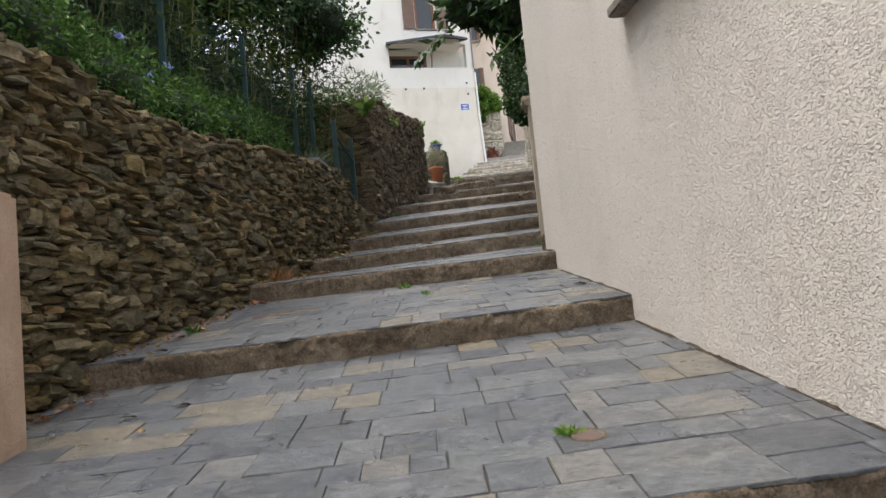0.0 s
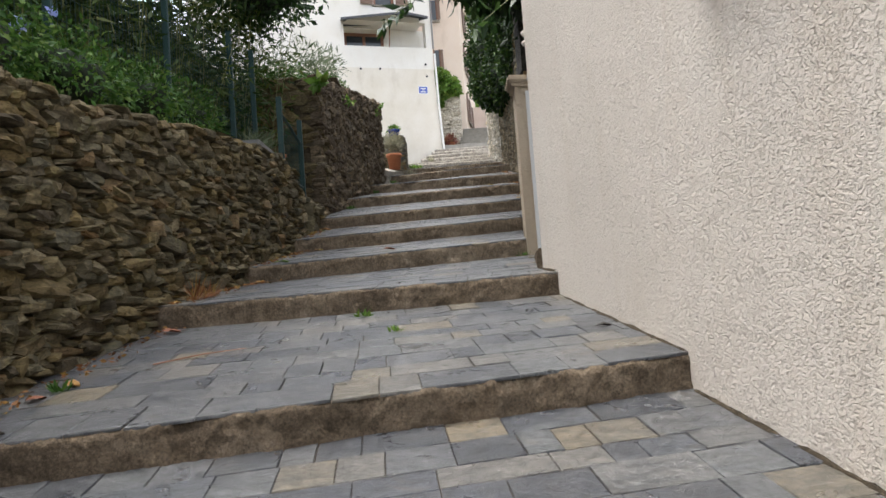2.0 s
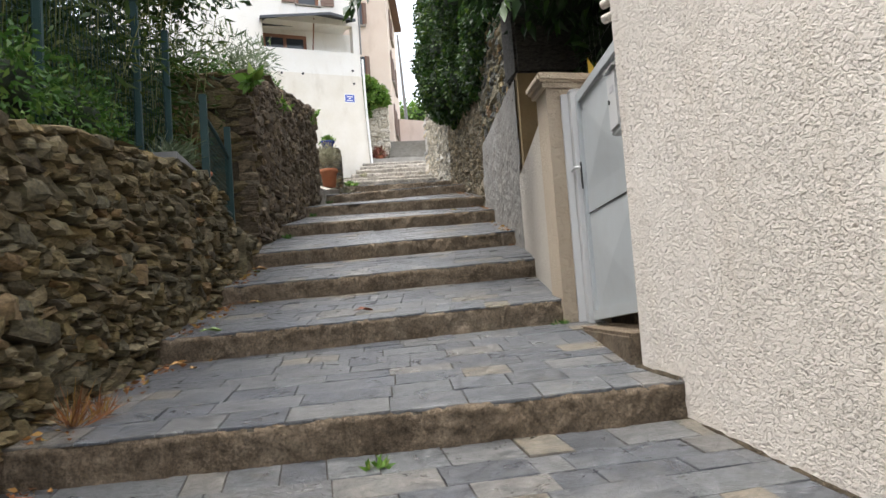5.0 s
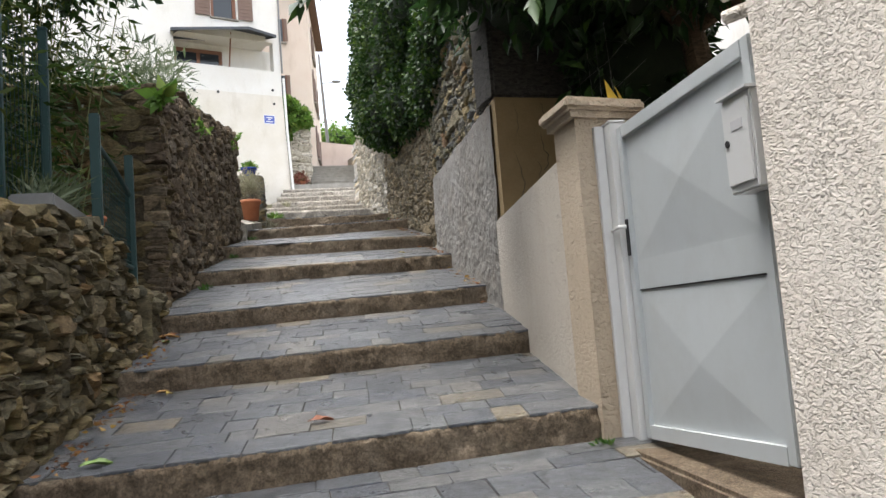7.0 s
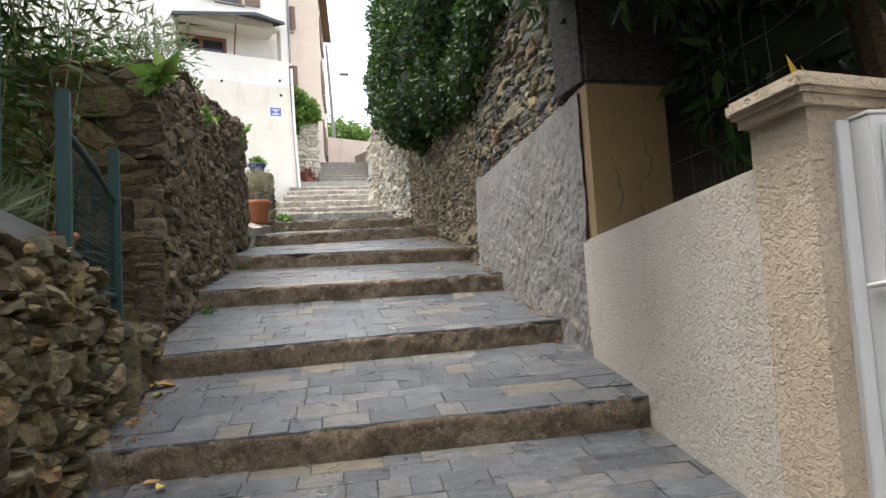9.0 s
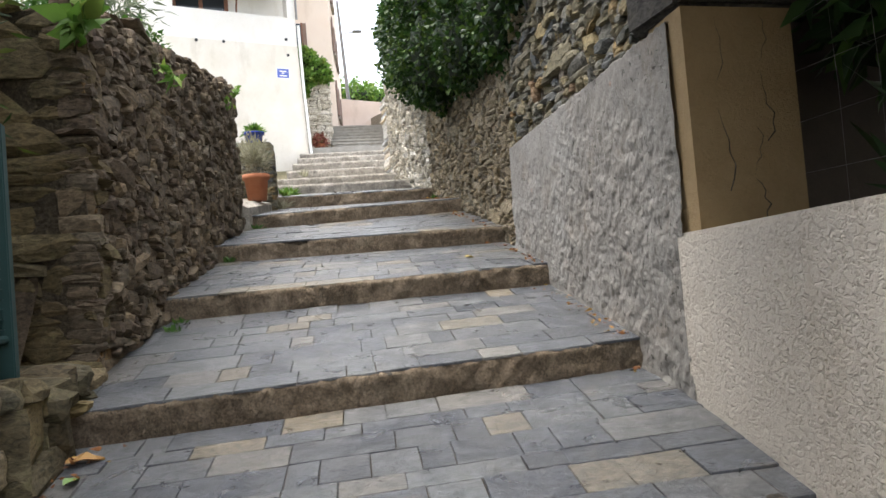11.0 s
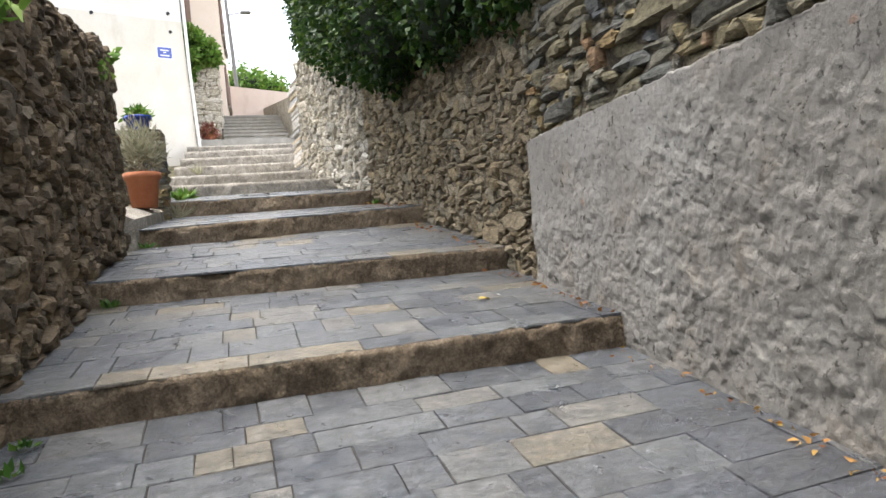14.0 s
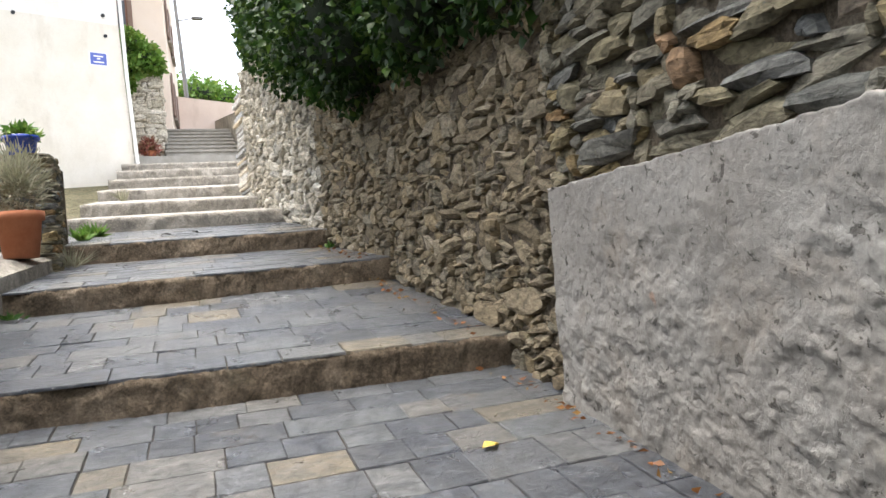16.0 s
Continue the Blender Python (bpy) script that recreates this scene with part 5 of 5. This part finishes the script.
# the first, widest blob is added overhead to keep skylight off the terrace
TREE_BLOBS = [(3.2, 11.0, 7.3, 2.2, 2.4, 1.1), (2.6, 10.6, 5.9, 1.1, 1.3, 0.8), (2.2, 12.0, 6.2, 1.2, 1.4, 0.9), (3.6, 11.6, 7.0, 1.5, 1.6, 0.9), (1.5, 11.2, 6.1, 0.9, 1.2, 0.55),
              (3.0, 12.0, 5.2, 0.8, 0.7, 0.8), (3.3, 10.1, 6.7, 1.1, 1.0, 0.55), (2.6, 13.4, 6.8, 1.1, 1.2, 0.9), (0.7, 11.6, 6.2, 0.7, 0.8, 0.35)]
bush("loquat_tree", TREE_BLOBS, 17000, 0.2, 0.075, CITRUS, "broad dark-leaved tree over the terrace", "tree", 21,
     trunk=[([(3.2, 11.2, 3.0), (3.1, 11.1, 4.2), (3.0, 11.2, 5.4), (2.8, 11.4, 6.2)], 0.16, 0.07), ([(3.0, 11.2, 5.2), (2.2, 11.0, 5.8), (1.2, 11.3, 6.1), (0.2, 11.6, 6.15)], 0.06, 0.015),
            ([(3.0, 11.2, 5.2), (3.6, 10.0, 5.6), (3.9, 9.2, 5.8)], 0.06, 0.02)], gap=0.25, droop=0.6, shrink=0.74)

# the blobs above z 8 are extra canopy, added to shade garden and wall
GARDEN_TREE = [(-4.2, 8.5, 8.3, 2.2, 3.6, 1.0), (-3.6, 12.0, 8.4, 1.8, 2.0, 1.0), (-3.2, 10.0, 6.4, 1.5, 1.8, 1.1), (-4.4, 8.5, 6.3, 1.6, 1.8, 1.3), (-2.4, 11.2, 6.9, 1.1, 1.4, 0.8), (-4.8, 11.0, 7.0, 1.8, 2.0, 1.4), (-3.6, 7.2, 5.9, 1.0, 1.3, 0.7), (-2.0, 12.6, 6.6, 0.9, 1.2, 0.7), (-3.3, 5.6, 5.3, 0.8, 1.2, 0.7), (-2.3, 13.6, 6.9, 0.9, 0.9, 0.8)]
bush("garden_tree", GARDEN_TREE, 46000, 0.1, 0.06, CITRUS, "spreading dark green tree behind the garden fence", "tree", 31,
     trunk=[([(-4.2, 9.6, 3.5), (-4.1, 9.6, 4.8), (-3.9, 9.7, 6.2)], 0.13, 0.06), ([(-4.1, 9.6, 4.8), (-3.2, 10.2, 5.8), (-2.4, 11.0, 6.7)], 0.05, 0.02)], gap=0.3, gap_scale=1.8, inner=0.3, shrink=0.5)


HEDGE = [(-5.6, 7.0, 4.6, 1.2, 1.8, 1.7), (-5.4, 9.6, 5.0, 1.3, 1.9, 2.0), (-5.0, 12.2, 5.2, 1.3, 1.6, 1.9), (-5.8, 4.8, 4.4, 1.2, 1.5, 1.6), (-4.6, 15.4, 6.0, 1.2, 1.3, 1.3)]
bush("garden_hedge", HEDGE, 15000, 0.1, 0.06, SHRUB, "tall dark green hedge at the back of the garden", "hedge", 33, inner=0.7, shrink=0.85)


def bamboo():
    ob = empty("bamboo", (-3.2, 10.8, 3.6))
    rng = random.Random(5)
    pts, ways = [], []
    for k in range(150):
        y = rng.uniform(6.6, 13.6)
        x = float(np.interp(y, [6.6, 13.6], [-3.0, -2.2])) - abs(rng.gauss(0, 0.75)) + 0.02
        h = rng.uniform(1.6, 3.6)
        lean = rng.gauss(0, 0.16), rng.gauss(0, 0.12)
        base = Vector((x, y, 3.45))
        tip = base + Vector((lean[0] * h, lean[1] * h, h))
        part("cane", limb([base - ob.location, base.lerp(tip, 0.55) + Vector((0, 0, 0.1)) - ob.location, tip - ob.location], 0.008, 0.004, 5), CANE, ob)
        for i in range(150):
            f = rng.uniform(0.12, 1.0)
            p = base.lerp(tip, f) + Vector((rng.gauss(0, 0.13), rng.gauss(0, 0.15), rng.gauss(0, 0.1)))
            pts.append(p - ob.location)
            ways.append((rng.gauss(0, 1), rng.gauss(0, 1), 0.0))
    leaf_mesh("bamboo_leaves", [tuple(p) for p in pts], ways, 0.15, 0.032, BAMBOO, ob, 6, 0.15, 0.5, 0.4)
    tagged(ob, "thicket of thin yellow-green bamboo behind the fence", "bamboo")


bamboo()

PLUMBAGO = [(-2.95, 5.2, 3.7, 0.5, 0.8, 0.55), (-2.8, 6.3, 3.65, 0.5, 0.8, 0.5), (-2.65, 7.5, 3.7, 0.45, 0.8, 0.45), (-3.1, 4.3, 3.95, 0.6, 0.8, 0.7), (-2.5, 8.7, 3.85, 0.4, 0.7, 0.4), (-2.4, 9.8, 3.95, 0.35, 0.6, 0.4)]
bush("flowering_shrub", PLUMBAGO, 17000, 0.06, 0.026, SHRUB, "bushy green shrub with lilac flowers on the wall", "shrub", 41, inner=0.4, shrink=0.5)


def blossoms():
    rng = random.Random(9)
    owner = bpy.data.objects["flowering_shrub"]
    for k in range(11):
        b = rng.choice(PLUMBAGO)
        d = Vector((abs(rng.gauss(0.6, 0.3)), rng.gauss(-0.4, 0.5), abs(rng.gauss(0.5, 0.4)))).normalized()
        c = Vector((b[0] + d.x * b[3], b[1] + d.y * b[4], b[2] + d.z * b[5])) * 1.0
        pts = [tuple(c - owner.location + Vector((rng.gauss(0, 0.02), rng.gauss(0, 0.02), rng.gauss(0, 0.02)))) for _ in range(26)]
        leaf_mesh("blossom", pts, [tuple(d)] * 26, 0.035, 0.028, FLOWER, owner, 50 + k, 0.1, 0.0, 0.7)


blossoms()
bush("oleander", [(-1.75, 15.3, 6.1, 0.5, 0.7, 0.55), (-1.5, 16.1, 6.35, 0.4, 0.6, 0.45), (-2.3, 14.8, 6.0, 0.5, 0.5, 0.5)], 1500, 0.16, 0.026, OLIVE,
     "grey-green narrow-leaved oleander on the high wall", "shrub", 61, inner=0.15, dark=False, droop=0.0)
bush("wall_top_shrub", [(-2.2, 14.5, 5.7, 0.6, 0.4, 0.35), (-1.7, 14.4, 5.62, 0.3, 0.3, 0.16), (-1.3, 16.0, 5.95, 0.2, 0.8, 0.12)], 1900, 0.06, 0.035, SHRUB,
     "low green growth along the wall top", "shrub", 62, inner=0.2, dark=False)
bush("vine", [(1.85, 35.3, 11.5, 0.4, 0.6, 0.55), (2.2, 35.1, 11.15, 0.42, 0.5, 0.5), (1.75, 34.9, 10.85, 0.3, 0.35, 0.3), (2.4, 35.0, 10.95, 0.25, 0.4, 0.25), (1.7, 34.8, 10.4, 0.14, 0.2, 0.16)], 3000, 0.15, 0.11, BRIGHT,
     "bright green vine spilling over the retaining wall", "vine", 63, inner=0.5)
bush("far_tree", [(5.6, 49.5, 13.6, 1.5, 1.6, 1.3), (6.8, 50.0, 13.4, 1.5, 1.6, 1.2), (4.6, 49.3, 13.2, 1.0, 1.2, 0.9)], 4500, 0.24, 0.14, BRIGHT,
     "light green round tree beyond the lane's end", "tree", 64, trunk=[([(5.7, 49.6, 11.0), (5.7, 49.6, 13.0)], 0.2, 0.1)], gap=0.3)


def sprig(at, way, n, length, width, material, seed, label, name="wall_sprig"):
    ob = empty(name, at)
    rng = np.random.default_rng(seed)
    w = np.array(way, float)
    stem = [Vector((0, 0, 0)), Vector(w * 0.5) + Vector((0, 0, 0.04)), Vector(w)]
    part("stem", limb(stem, 0.006, 0.003, 5), CANE, ob)
    f = rng.uniform(0.3, 1.0, n)
    pts = f[:, None] * w[None] + rng.normal(0, 0.03, (n, 3))
    leaf_mesh("leaves", pts, rng.normal(0, 1, (n, 3)) + w * 1.5, length, width, material, ob, seed, 0.15, 0.2, 0.5)
    return tagged(ob, label, "plant")


sprig((-1.5, 13.95, 5.35), (0.12, -0.2, 0.12), 34, 0.2, 0.11, BRIGHT, 71, "bright green fig sprig growing from the pier")
sprig((-1.2, 15.4, 5.65), (0.2, -0.1, -0.16), 22, 0.13, 0.06, BRIGHT, 72, "bright green sprig hanging from the high wall")
sprig((-0.65, 18.7, 6.2), (0.1, -0.08, 0.06), 16, 0.1, 0.06, BRIGHT, 73, "small bright green plant in the wall's end")
sprig((-0.72, 18.2, 6.05), (0.1, -0.08, -0.08), 10, 0.08, 0.05, BRIGHT, 74, "small bright green plant in the wall's end")
sprig((1.5, 9.7, 5.25), (-0.85, -0.65, -0.75), 22, 0.2, 0.065, CITRUS, 75, "leafy twig hanging over the gate", "hanging_twig")
sprig((0.4, 11.6, 6.0), (-0.7, -0.7, -0.75), 30, 0.2, 0.065, CITRUS, 76, "leafy twig hanging over the steps", "hanging_twig")
sprig((2.5, 11.9, 3.4), (-0.15, -0.3, 0.9), 34, 0.42, 0.09, CITRUS, 77, "broad strap-leaved plant behind the low wall", "terrace_plant")
sprig((2.3, 11.1, 3.3), (-0.1, -0.1, 0.85), 26, 0.4, 0.09, CITRUS, 78, "broad strap-leaved plant behind the low wall", "terrace_plant")

yellow = empty("terrace_plant", (1.75, 10.35, 4.2))
leaf_mesh("leaves", [(0, 0, 0), (0.07, 0.03, 0), (0.03, 0.05, 0)], [(-0.05, 0, 1), (0.12, 0.1, 1), (0.02, 0.0, 1)], 0.28, 0.09, leaf_material("yellow_blade", (0.5, 0.33, 0.03), (0.55, 0.36, 0.04), (0.6, 0.4, 0.06)), yellow, 79, 0.2, 0.0, 0.06)
tagged(yellow, "upright yellow leaves behind the gate pillar", "plant")


def tuft(x, y, z, n, length, material, seed, label, width=0.008, name="weed"):
    ob = empty(name, (x, y, z))
    rng = np.random.default_rng(seed)
    pts = rng.normal(0, 0.02, (n, 3)) * (1, 1, 0)
    ways = np.column_stack([rng.normal(0, 0.6, n), rng.normal(0, 0.6, n), np.full(n, 0.9)])
    tagged(leaf_mesh("grass", pts, ways, length, width, material, ob, seed, 0.1, 0.1, 0.25), kind="stuff")
    return tagged(ob, label, "weed", group="weeds on the stair")


def on_tread(x, y):
    return ground(x, y) + 0.003


for k, (x, y, n, l, mat_, lab, w) in enumerate([
        (0.39, 3.33, 30, 0.05, BRIGHT, "small green weed beside the drain", 0.02),
        (-0.55, 7.42, 26, 0.06, BRIGHT, "small green weed at the step's foot", 0.02),
        (-0.3, 6.75, 14, 0.05, BRIGHT, "tiny green weed between slabs", 0.02),
        (-1.93, 8.0, 70, 0.2, DEAD, "tuft of dry straw grass at the wall", 0.008),
        (-1.85, 8.15, 40, 0.15, DEAD, "tuft of dry straw grass at the wall", 0.008),
        (1.02, 9.5, 24, 0.06, SHRUB, "green weed at the gate pillar's foot", 0.02),
        (-1.1, 15.2, 16, 0.06, SHRUB, "green weed at the high wall's foot", 0.03),
        (-1.12, 14.9, 14, 0.06, SHRUB, "green weed at the high wall's foot", 0.03),
        (-0.75, 17.2, 20, 0.07, SHRUB, "green weed at the high wall's foot", 0.03),
        (-0.4, 19.2, 20, 0.07, SHRUB, "green weed at the wall's end", 0.03),
        (2.28, 20.4, 16, 0.07, SHRUB, "green weed at the rubble wall's foot", 0.03),
        (0.25, 22.2, 60, 0.15, BRIGHT, "patch of pale green weeds beside the steps", 0.04),
        (0.1, 21.7, 50, 0.14, BRIGHT, "patch of pale green weeds beside the steps", 0.04),
        (0.0, 20.7, 60, 0.22, FADED, "tuft of dry grass beside the steps", 0.01),
        (0.75, 25.6, 50, 0.22, FADED, "tuft of dry grass beside the steps", 0.02),
        (-2.1, 5.9, 26, 0.07, SHRUB, "green weed at the garden wall's foot", 0.025)]):
    tuft(x, y, on_tread(x, y), n, l, mat_, 200 + k, lab, w)


# ---- fallen leaves, twig, drain ----
def dead_leaf(x, y, size, turn, material, label):
    bm = bmesh.new()
    rng = random.Random(int(x * 100 + y * 10))
    rib = [bm.verts.new((size * (i / 5 - 0.5), 0, 0.004 + 0.05 * size * math.sin(i))) for i in range(6)]
    for sgn in (1, -1):
        edge = [bm.verts.new((size * (i / 5 - 0.5), sgn * size * 0.24 * math.sin(math.pi * i / 5) + 1e-4 * sgn, 0.008 + size * 0.12 * math.sin(math.pi * i / 5) * rng.uniform(0.4, 1.3))) for i in range(6)]
        for i in range(5):
            f = (rib[i], rib[i + 1], edge[i + 1], edge[i])
            bm.faces.new(f if sgn > 0 else f[::-1])
    ob = part("fallen_leaf", bm, material)
    ob.matrix_basis = pose(x, y, on_tread(x, y) + 0.003, 9.5, 0, turn)
    tagged(ob, label, "leaf", group="fallen leaves")


DEADS = [paint_material("rust_leaf", (0.19, 0.065, 0.03), 0.7, 0.3), paint_material("yellow_leaf", (0.48, 0.36, 0.08), 0.7, 0.3), paint_material("dark_leaf", (0.04, 0.032, 0.025), 0.7, 0.3),
         paint_material("ochre_leaf", (0.36, 0.2, 0.06), 0.7, 0.3), paint_material("green_leaf", (0.16, 0.26, 0.06), 0.5, 0.2)]
for x, y, s, a, k, lab in ((-2.0, 7.5, 0.16, 20, 0, "rust-brown curled leaf on the slabs"), (-2.08, 6.0, 0.15, -30, 3, "ochre curled leaf on the slabs"),
                           (-2.15, 5.75, 0.12, 60, 0, "rust-brown curled leaf on the slabs"), (0.98, 6.35, 0.1, 10, 2, "dark curled leaf on the slabs"),
                           (-2.05, 5.15, 0.09, 40, 2, "dark curled leaf on the slabs"), (-1.75, 9.7, 0.12, 15, 3, "ochre leaf on the slabs"),
                           (-1.6, 9.45, 0.1, 80, 3, "ochre leaf on the slabs"), (-0.4, 10.2, 0.15, 5, 0, "rust-brown leaf on the slabs"),
                           (-1.55, 10.0, 0.16, 5, 4, "yellow-green leaf on the slabs"), (-1.4, 13.05, 0.2, 10, 3, "ochre leaf on the slabs"),
                           (-1.4, 12.8, 0.13, 70, 4, "green leaf on the slabs"), (1.45, 15.9, 0.1, 20, 1, "yellow leaf on the slabs"),
                           (-1.9, 4.25, 0.09, 20, 2, "dark dry leaf on the slabs"), (-1.65, 4.4, 0.1, 50, 2, "dark dry leaf on the slabs"),
                           (-1.7, 3.95, 0.06, 80, 3, "ochre dry leaf on the slabs"), (0.9, 21.6, 0.1, 0, 2, "dark dry leaf on the step"), (1.2, 21.65, 0.1, 40, 2, "dark dry leaf on the step"),
                           (-1.35, 11.65, 0.1, 30, 3, "ochre leaf at the wall's foot"), (-1.3, 11.55, 0.1, 70, 1, "yellow leaf at the wall's foot")):
    dead_leaf(x, y, s, a, DEADS[k], lab)

tw = part("twig", limb([(-1.75, 6.35, on_tread(-1.75, 6.35) + 0.01), (-1.5, 6.52, on_tread(-1.5, 6.52) + 0.012), (-1.25, 6.6, on_tread(-1.25, 6.6) + 0.01)], 0.005, 0.003, 6), WOOD_BROWN)
tagged(tw, "thin brown twig lying on the slabs", "twig")


def drain():
    ob = empty("drain_cover", (0.47, 3.3, on_tread(0.47, 3.3)))
    ob.rotation_euler = (radians(9.6), 0, 0)
    part("ring", lathe([(0.085, -0.01), (0.085, 0.006), (0.07, 0.008), (0.066, 0.003), (0.0, 0.003)]), RISER, ob, smooth=True)
    part("lid", lathe([(0.062, 0.0031), (0.062, 0.006), (0.02, 0.007), (0.0, 0.007)]), paint_material("rusty_iron", (0.08, 0.05, 0.037), 0.75, 0.4), ob)
    tagged(ob, "small round rusty drain cover set in the slabs", "drain")


drain()


def litter():
    rng = np.random.default_rng(12)
    pts, ways = [], []
    for k in range(420):
        y = rng.uniform(4.2, 13.2)
        x = float(np.interp(y, [3.95, 12.45, 13.98], [-2.6, -1.57, -1.46])) + 0.05 + abs(rng.normal(0, 0.09))
        pts.append((x, y, ground(x, y) + 0.012))
        ways.append((rng.normal(), rng.normal(), 0.1))
    for k in range(160):
        y = rng.uniform(13.0, 20.5)
        x = float(np.interp(y, [12.5, 16.2, 25.4], [1.6, 2.05, 2.5])) - 0.03 - abs(rng.normal(0, 0.06))
        pts.append((x, y, ground(x, y) + 0.012))
        ways.append((rng.normal(), rng.normal(), 0.1))
    ob = leaf_mesh("leaf_litter", pts, ways, 0.045, 0.022, DEAD, None, 13, 0.2, 0.0, 0.1)
    tagged(ob, "scattered dry brown leaf litter along the wall foot", "leaf litter", kind="stuff")


litter()


def corbel():
    ob = empty("wall_corbel", (0.93, 7.99, 3.98))
    for k, z in enumerate((0.0, 0.085)):
        bm = rod((0.05, -0.03, z), (0.0, 0.075, z - 0.005), 0.026, seg=14)
        part("tile_end", bm, CREAM, ob)
    tagged(ob, "two rounded cream tile ends set in the wall corner", "tile")


corbel()


# ---- pots beside the steps ----
def pots():
    w = wall_core("wall_flower_bed", (-0.75, 20.75), (-0.2, 20.62), 0.8, lambda s: 4.8, lambda s: 5.98, MORTAR, "stacked slate flower-bed wall", n=4)
    rubble_face(w, (-0.75, 20.75), (-0.1, 20.6), lambda s: 4.85, lambda s: 5.97, (0.12, 0.3), (0.03, 0.07), UPPER_STOPS, 91, depth=0.16, proud=(0, 0.03))
    rubble_face(w, (-0.1, 20.6), (-0.05, 21.4), lambda s: 4.95, lambda s: 5.97, (0.12, 0.3), (0.03, 0.07), UPPER_STOPS, 92, depth=0.16, proud=(0, 0.03))
    kerb = part("kerb_ramp", prism([(-0.75, 19.2), (-0.5, 19.2), (-0.08, 20.9), (-0.6, 20.9)], 4.4, [4.98, 4.86, 5.1, 5.2]), GREY_CONCRETE)
    tagged(kerb, "sloping grey concrete kerb under the pots", "kerb", kind="structure")
    pot = empty("terracotta_pot", (-0.36, 20.18, 5.06))
    part("pot", lathe([(0.13, 0.0), (0.165, 0.3), (0.19, 0.305), (0.192, 0.37), (0.172, 0.372), (0.165, 0.32), (0.0, 0.31)]), TERRACOTTA, pot, smooth=True)
    pts, ways = shell([(0, 0, 0.62, 0.24, 0.24, 0.32)], 1500, 5, 0.1)
    leaf_mesh("plant", pts, ways + np.array([0, 0, 0.8]), 0.09, 0.012, FADED, pot, 5, 0.1, 0.0, 0.4)
    tagged(pot, "terracotta pot with a dry grey-green bush", "flower pot")
    blue = empty("blue_pot", (-0.33, 20.85, 5.985))
    part("pot", lathe([(0.09, 0.0), (0.11, 0.02), (0.13, 0.15), (0.155, 0.16), (0.158, 0.195), (0.14, 0.197), (0.13, 0.16), (0.0, 0.15)]), BLUE_GLAZE, blue, smooth=True)
    pts, ways = shell([(0, 0, 0.22, 0.15, 0.15, 0.08)], 260, 6, 0.1)
    leaf_mesh("plant", pts, ways + np.array([0, 0, 0.5]), 0.08, 0.035, BRIGHT, blue, 6)
    tagged(blue, "blue glazed pot with bright green leaves", "flower pot")
    red = empty("red_plant", (1.95, 33.5, 8.14))
    pts, ways = shell([(0, 0, 0.28, 0.26, 0.22, 0.28)], 500, 7, 0.2)
    leaf_mesh("leaves", pts, ways, 0.12, 0.06, RED_LEAF, red, 7)
    part("pot", lathe([(0.12, 0.0), (0.16, 0.22), (0.14, 0.22), (0.0, 0.2)]), TERRACOTTA, red, smooth=True)
    tagged(red, "red-leaved plant in a pot by the house", "potted plant")


pots()

# ---- stones and slabs ----
rubble_face(garden_wall, LA, LB, left_foot, left_head, (0.1, 0.3), (0.03, 0.085), GARDEN_STOPS, 1, depth=0.32, proud=(-0.05, 0.035), near=2.6, moss=0.45, flat=0.16, tilt=7)
rubble_face(stub_wall, (-1.57, 12.45), (-1.46, 13.98), lambda s: ground(-1.4, 12.45 + s) - 0.05, lambda s: 3.4, (0.2, 0.4), (0.08, 0.16), GARDEN_STOPS, 2, depth=0.4, proud=(0.0, 0.1), flat=0.2)
rubble_face(high_wall, HA, HB, high_foot, high_head, (0.08, 0.25), (0.04, 0.105), HIGH_STOPS, 3, depth=0.2, proud=(-0.045, 0.022), near=1.4, tilt=11, moss=0.2, flat=0.2)
rubble_face(pier_wall, (-3.6, 14.02), (-1.44, 14.0), lambda s: 3.1, lambda s: 5.6, (0.3, 0.65), (0.09, 0.22), PIER_STOPS, 4, depth=0.3, proud=(-0.03, 0.03), tilt=3, flat=0.28)
rubble_face(right_wall, SC, SA, lambda s: stone_foot(s + F_LEN), lambda s: stone_head(s + F_LEN), (0.07, 0.24), (0.035, 0.09), RIGHT_STOPS, 5, depth=0.2, proud=(-0.045, 0.004), near=S_LEN - F_LEN - 1.0, tilt=12, moss=0.2, flat=0.18)
rubble_face(far_right_wall, SB, SC, stone_foot, stone_head, (0.1, 0.32), (0.04, 0.1), LIT_STOPS, 15, depth=0.2, proud=(-0.05, 0.004), near=F_LEN, tilt=9, moss=0.06, flat=0.2, limit=200)
rubble_face(upper_wall, PB, PA, lambda s: 4.97, lambda s: 6.6 - 0.5 * s / P_LEN, (0.1, 0.32), (0.035, 0.09), UPPER_STOPS, 6, depth=0.24, proud=(-0.04, 0.015), tilt=5, moss=0.12, flat=0.14, fill=(1.18, 1.22))
for i in range(len(NOSING) - 1):
    step(i, pieces=i <= 11)
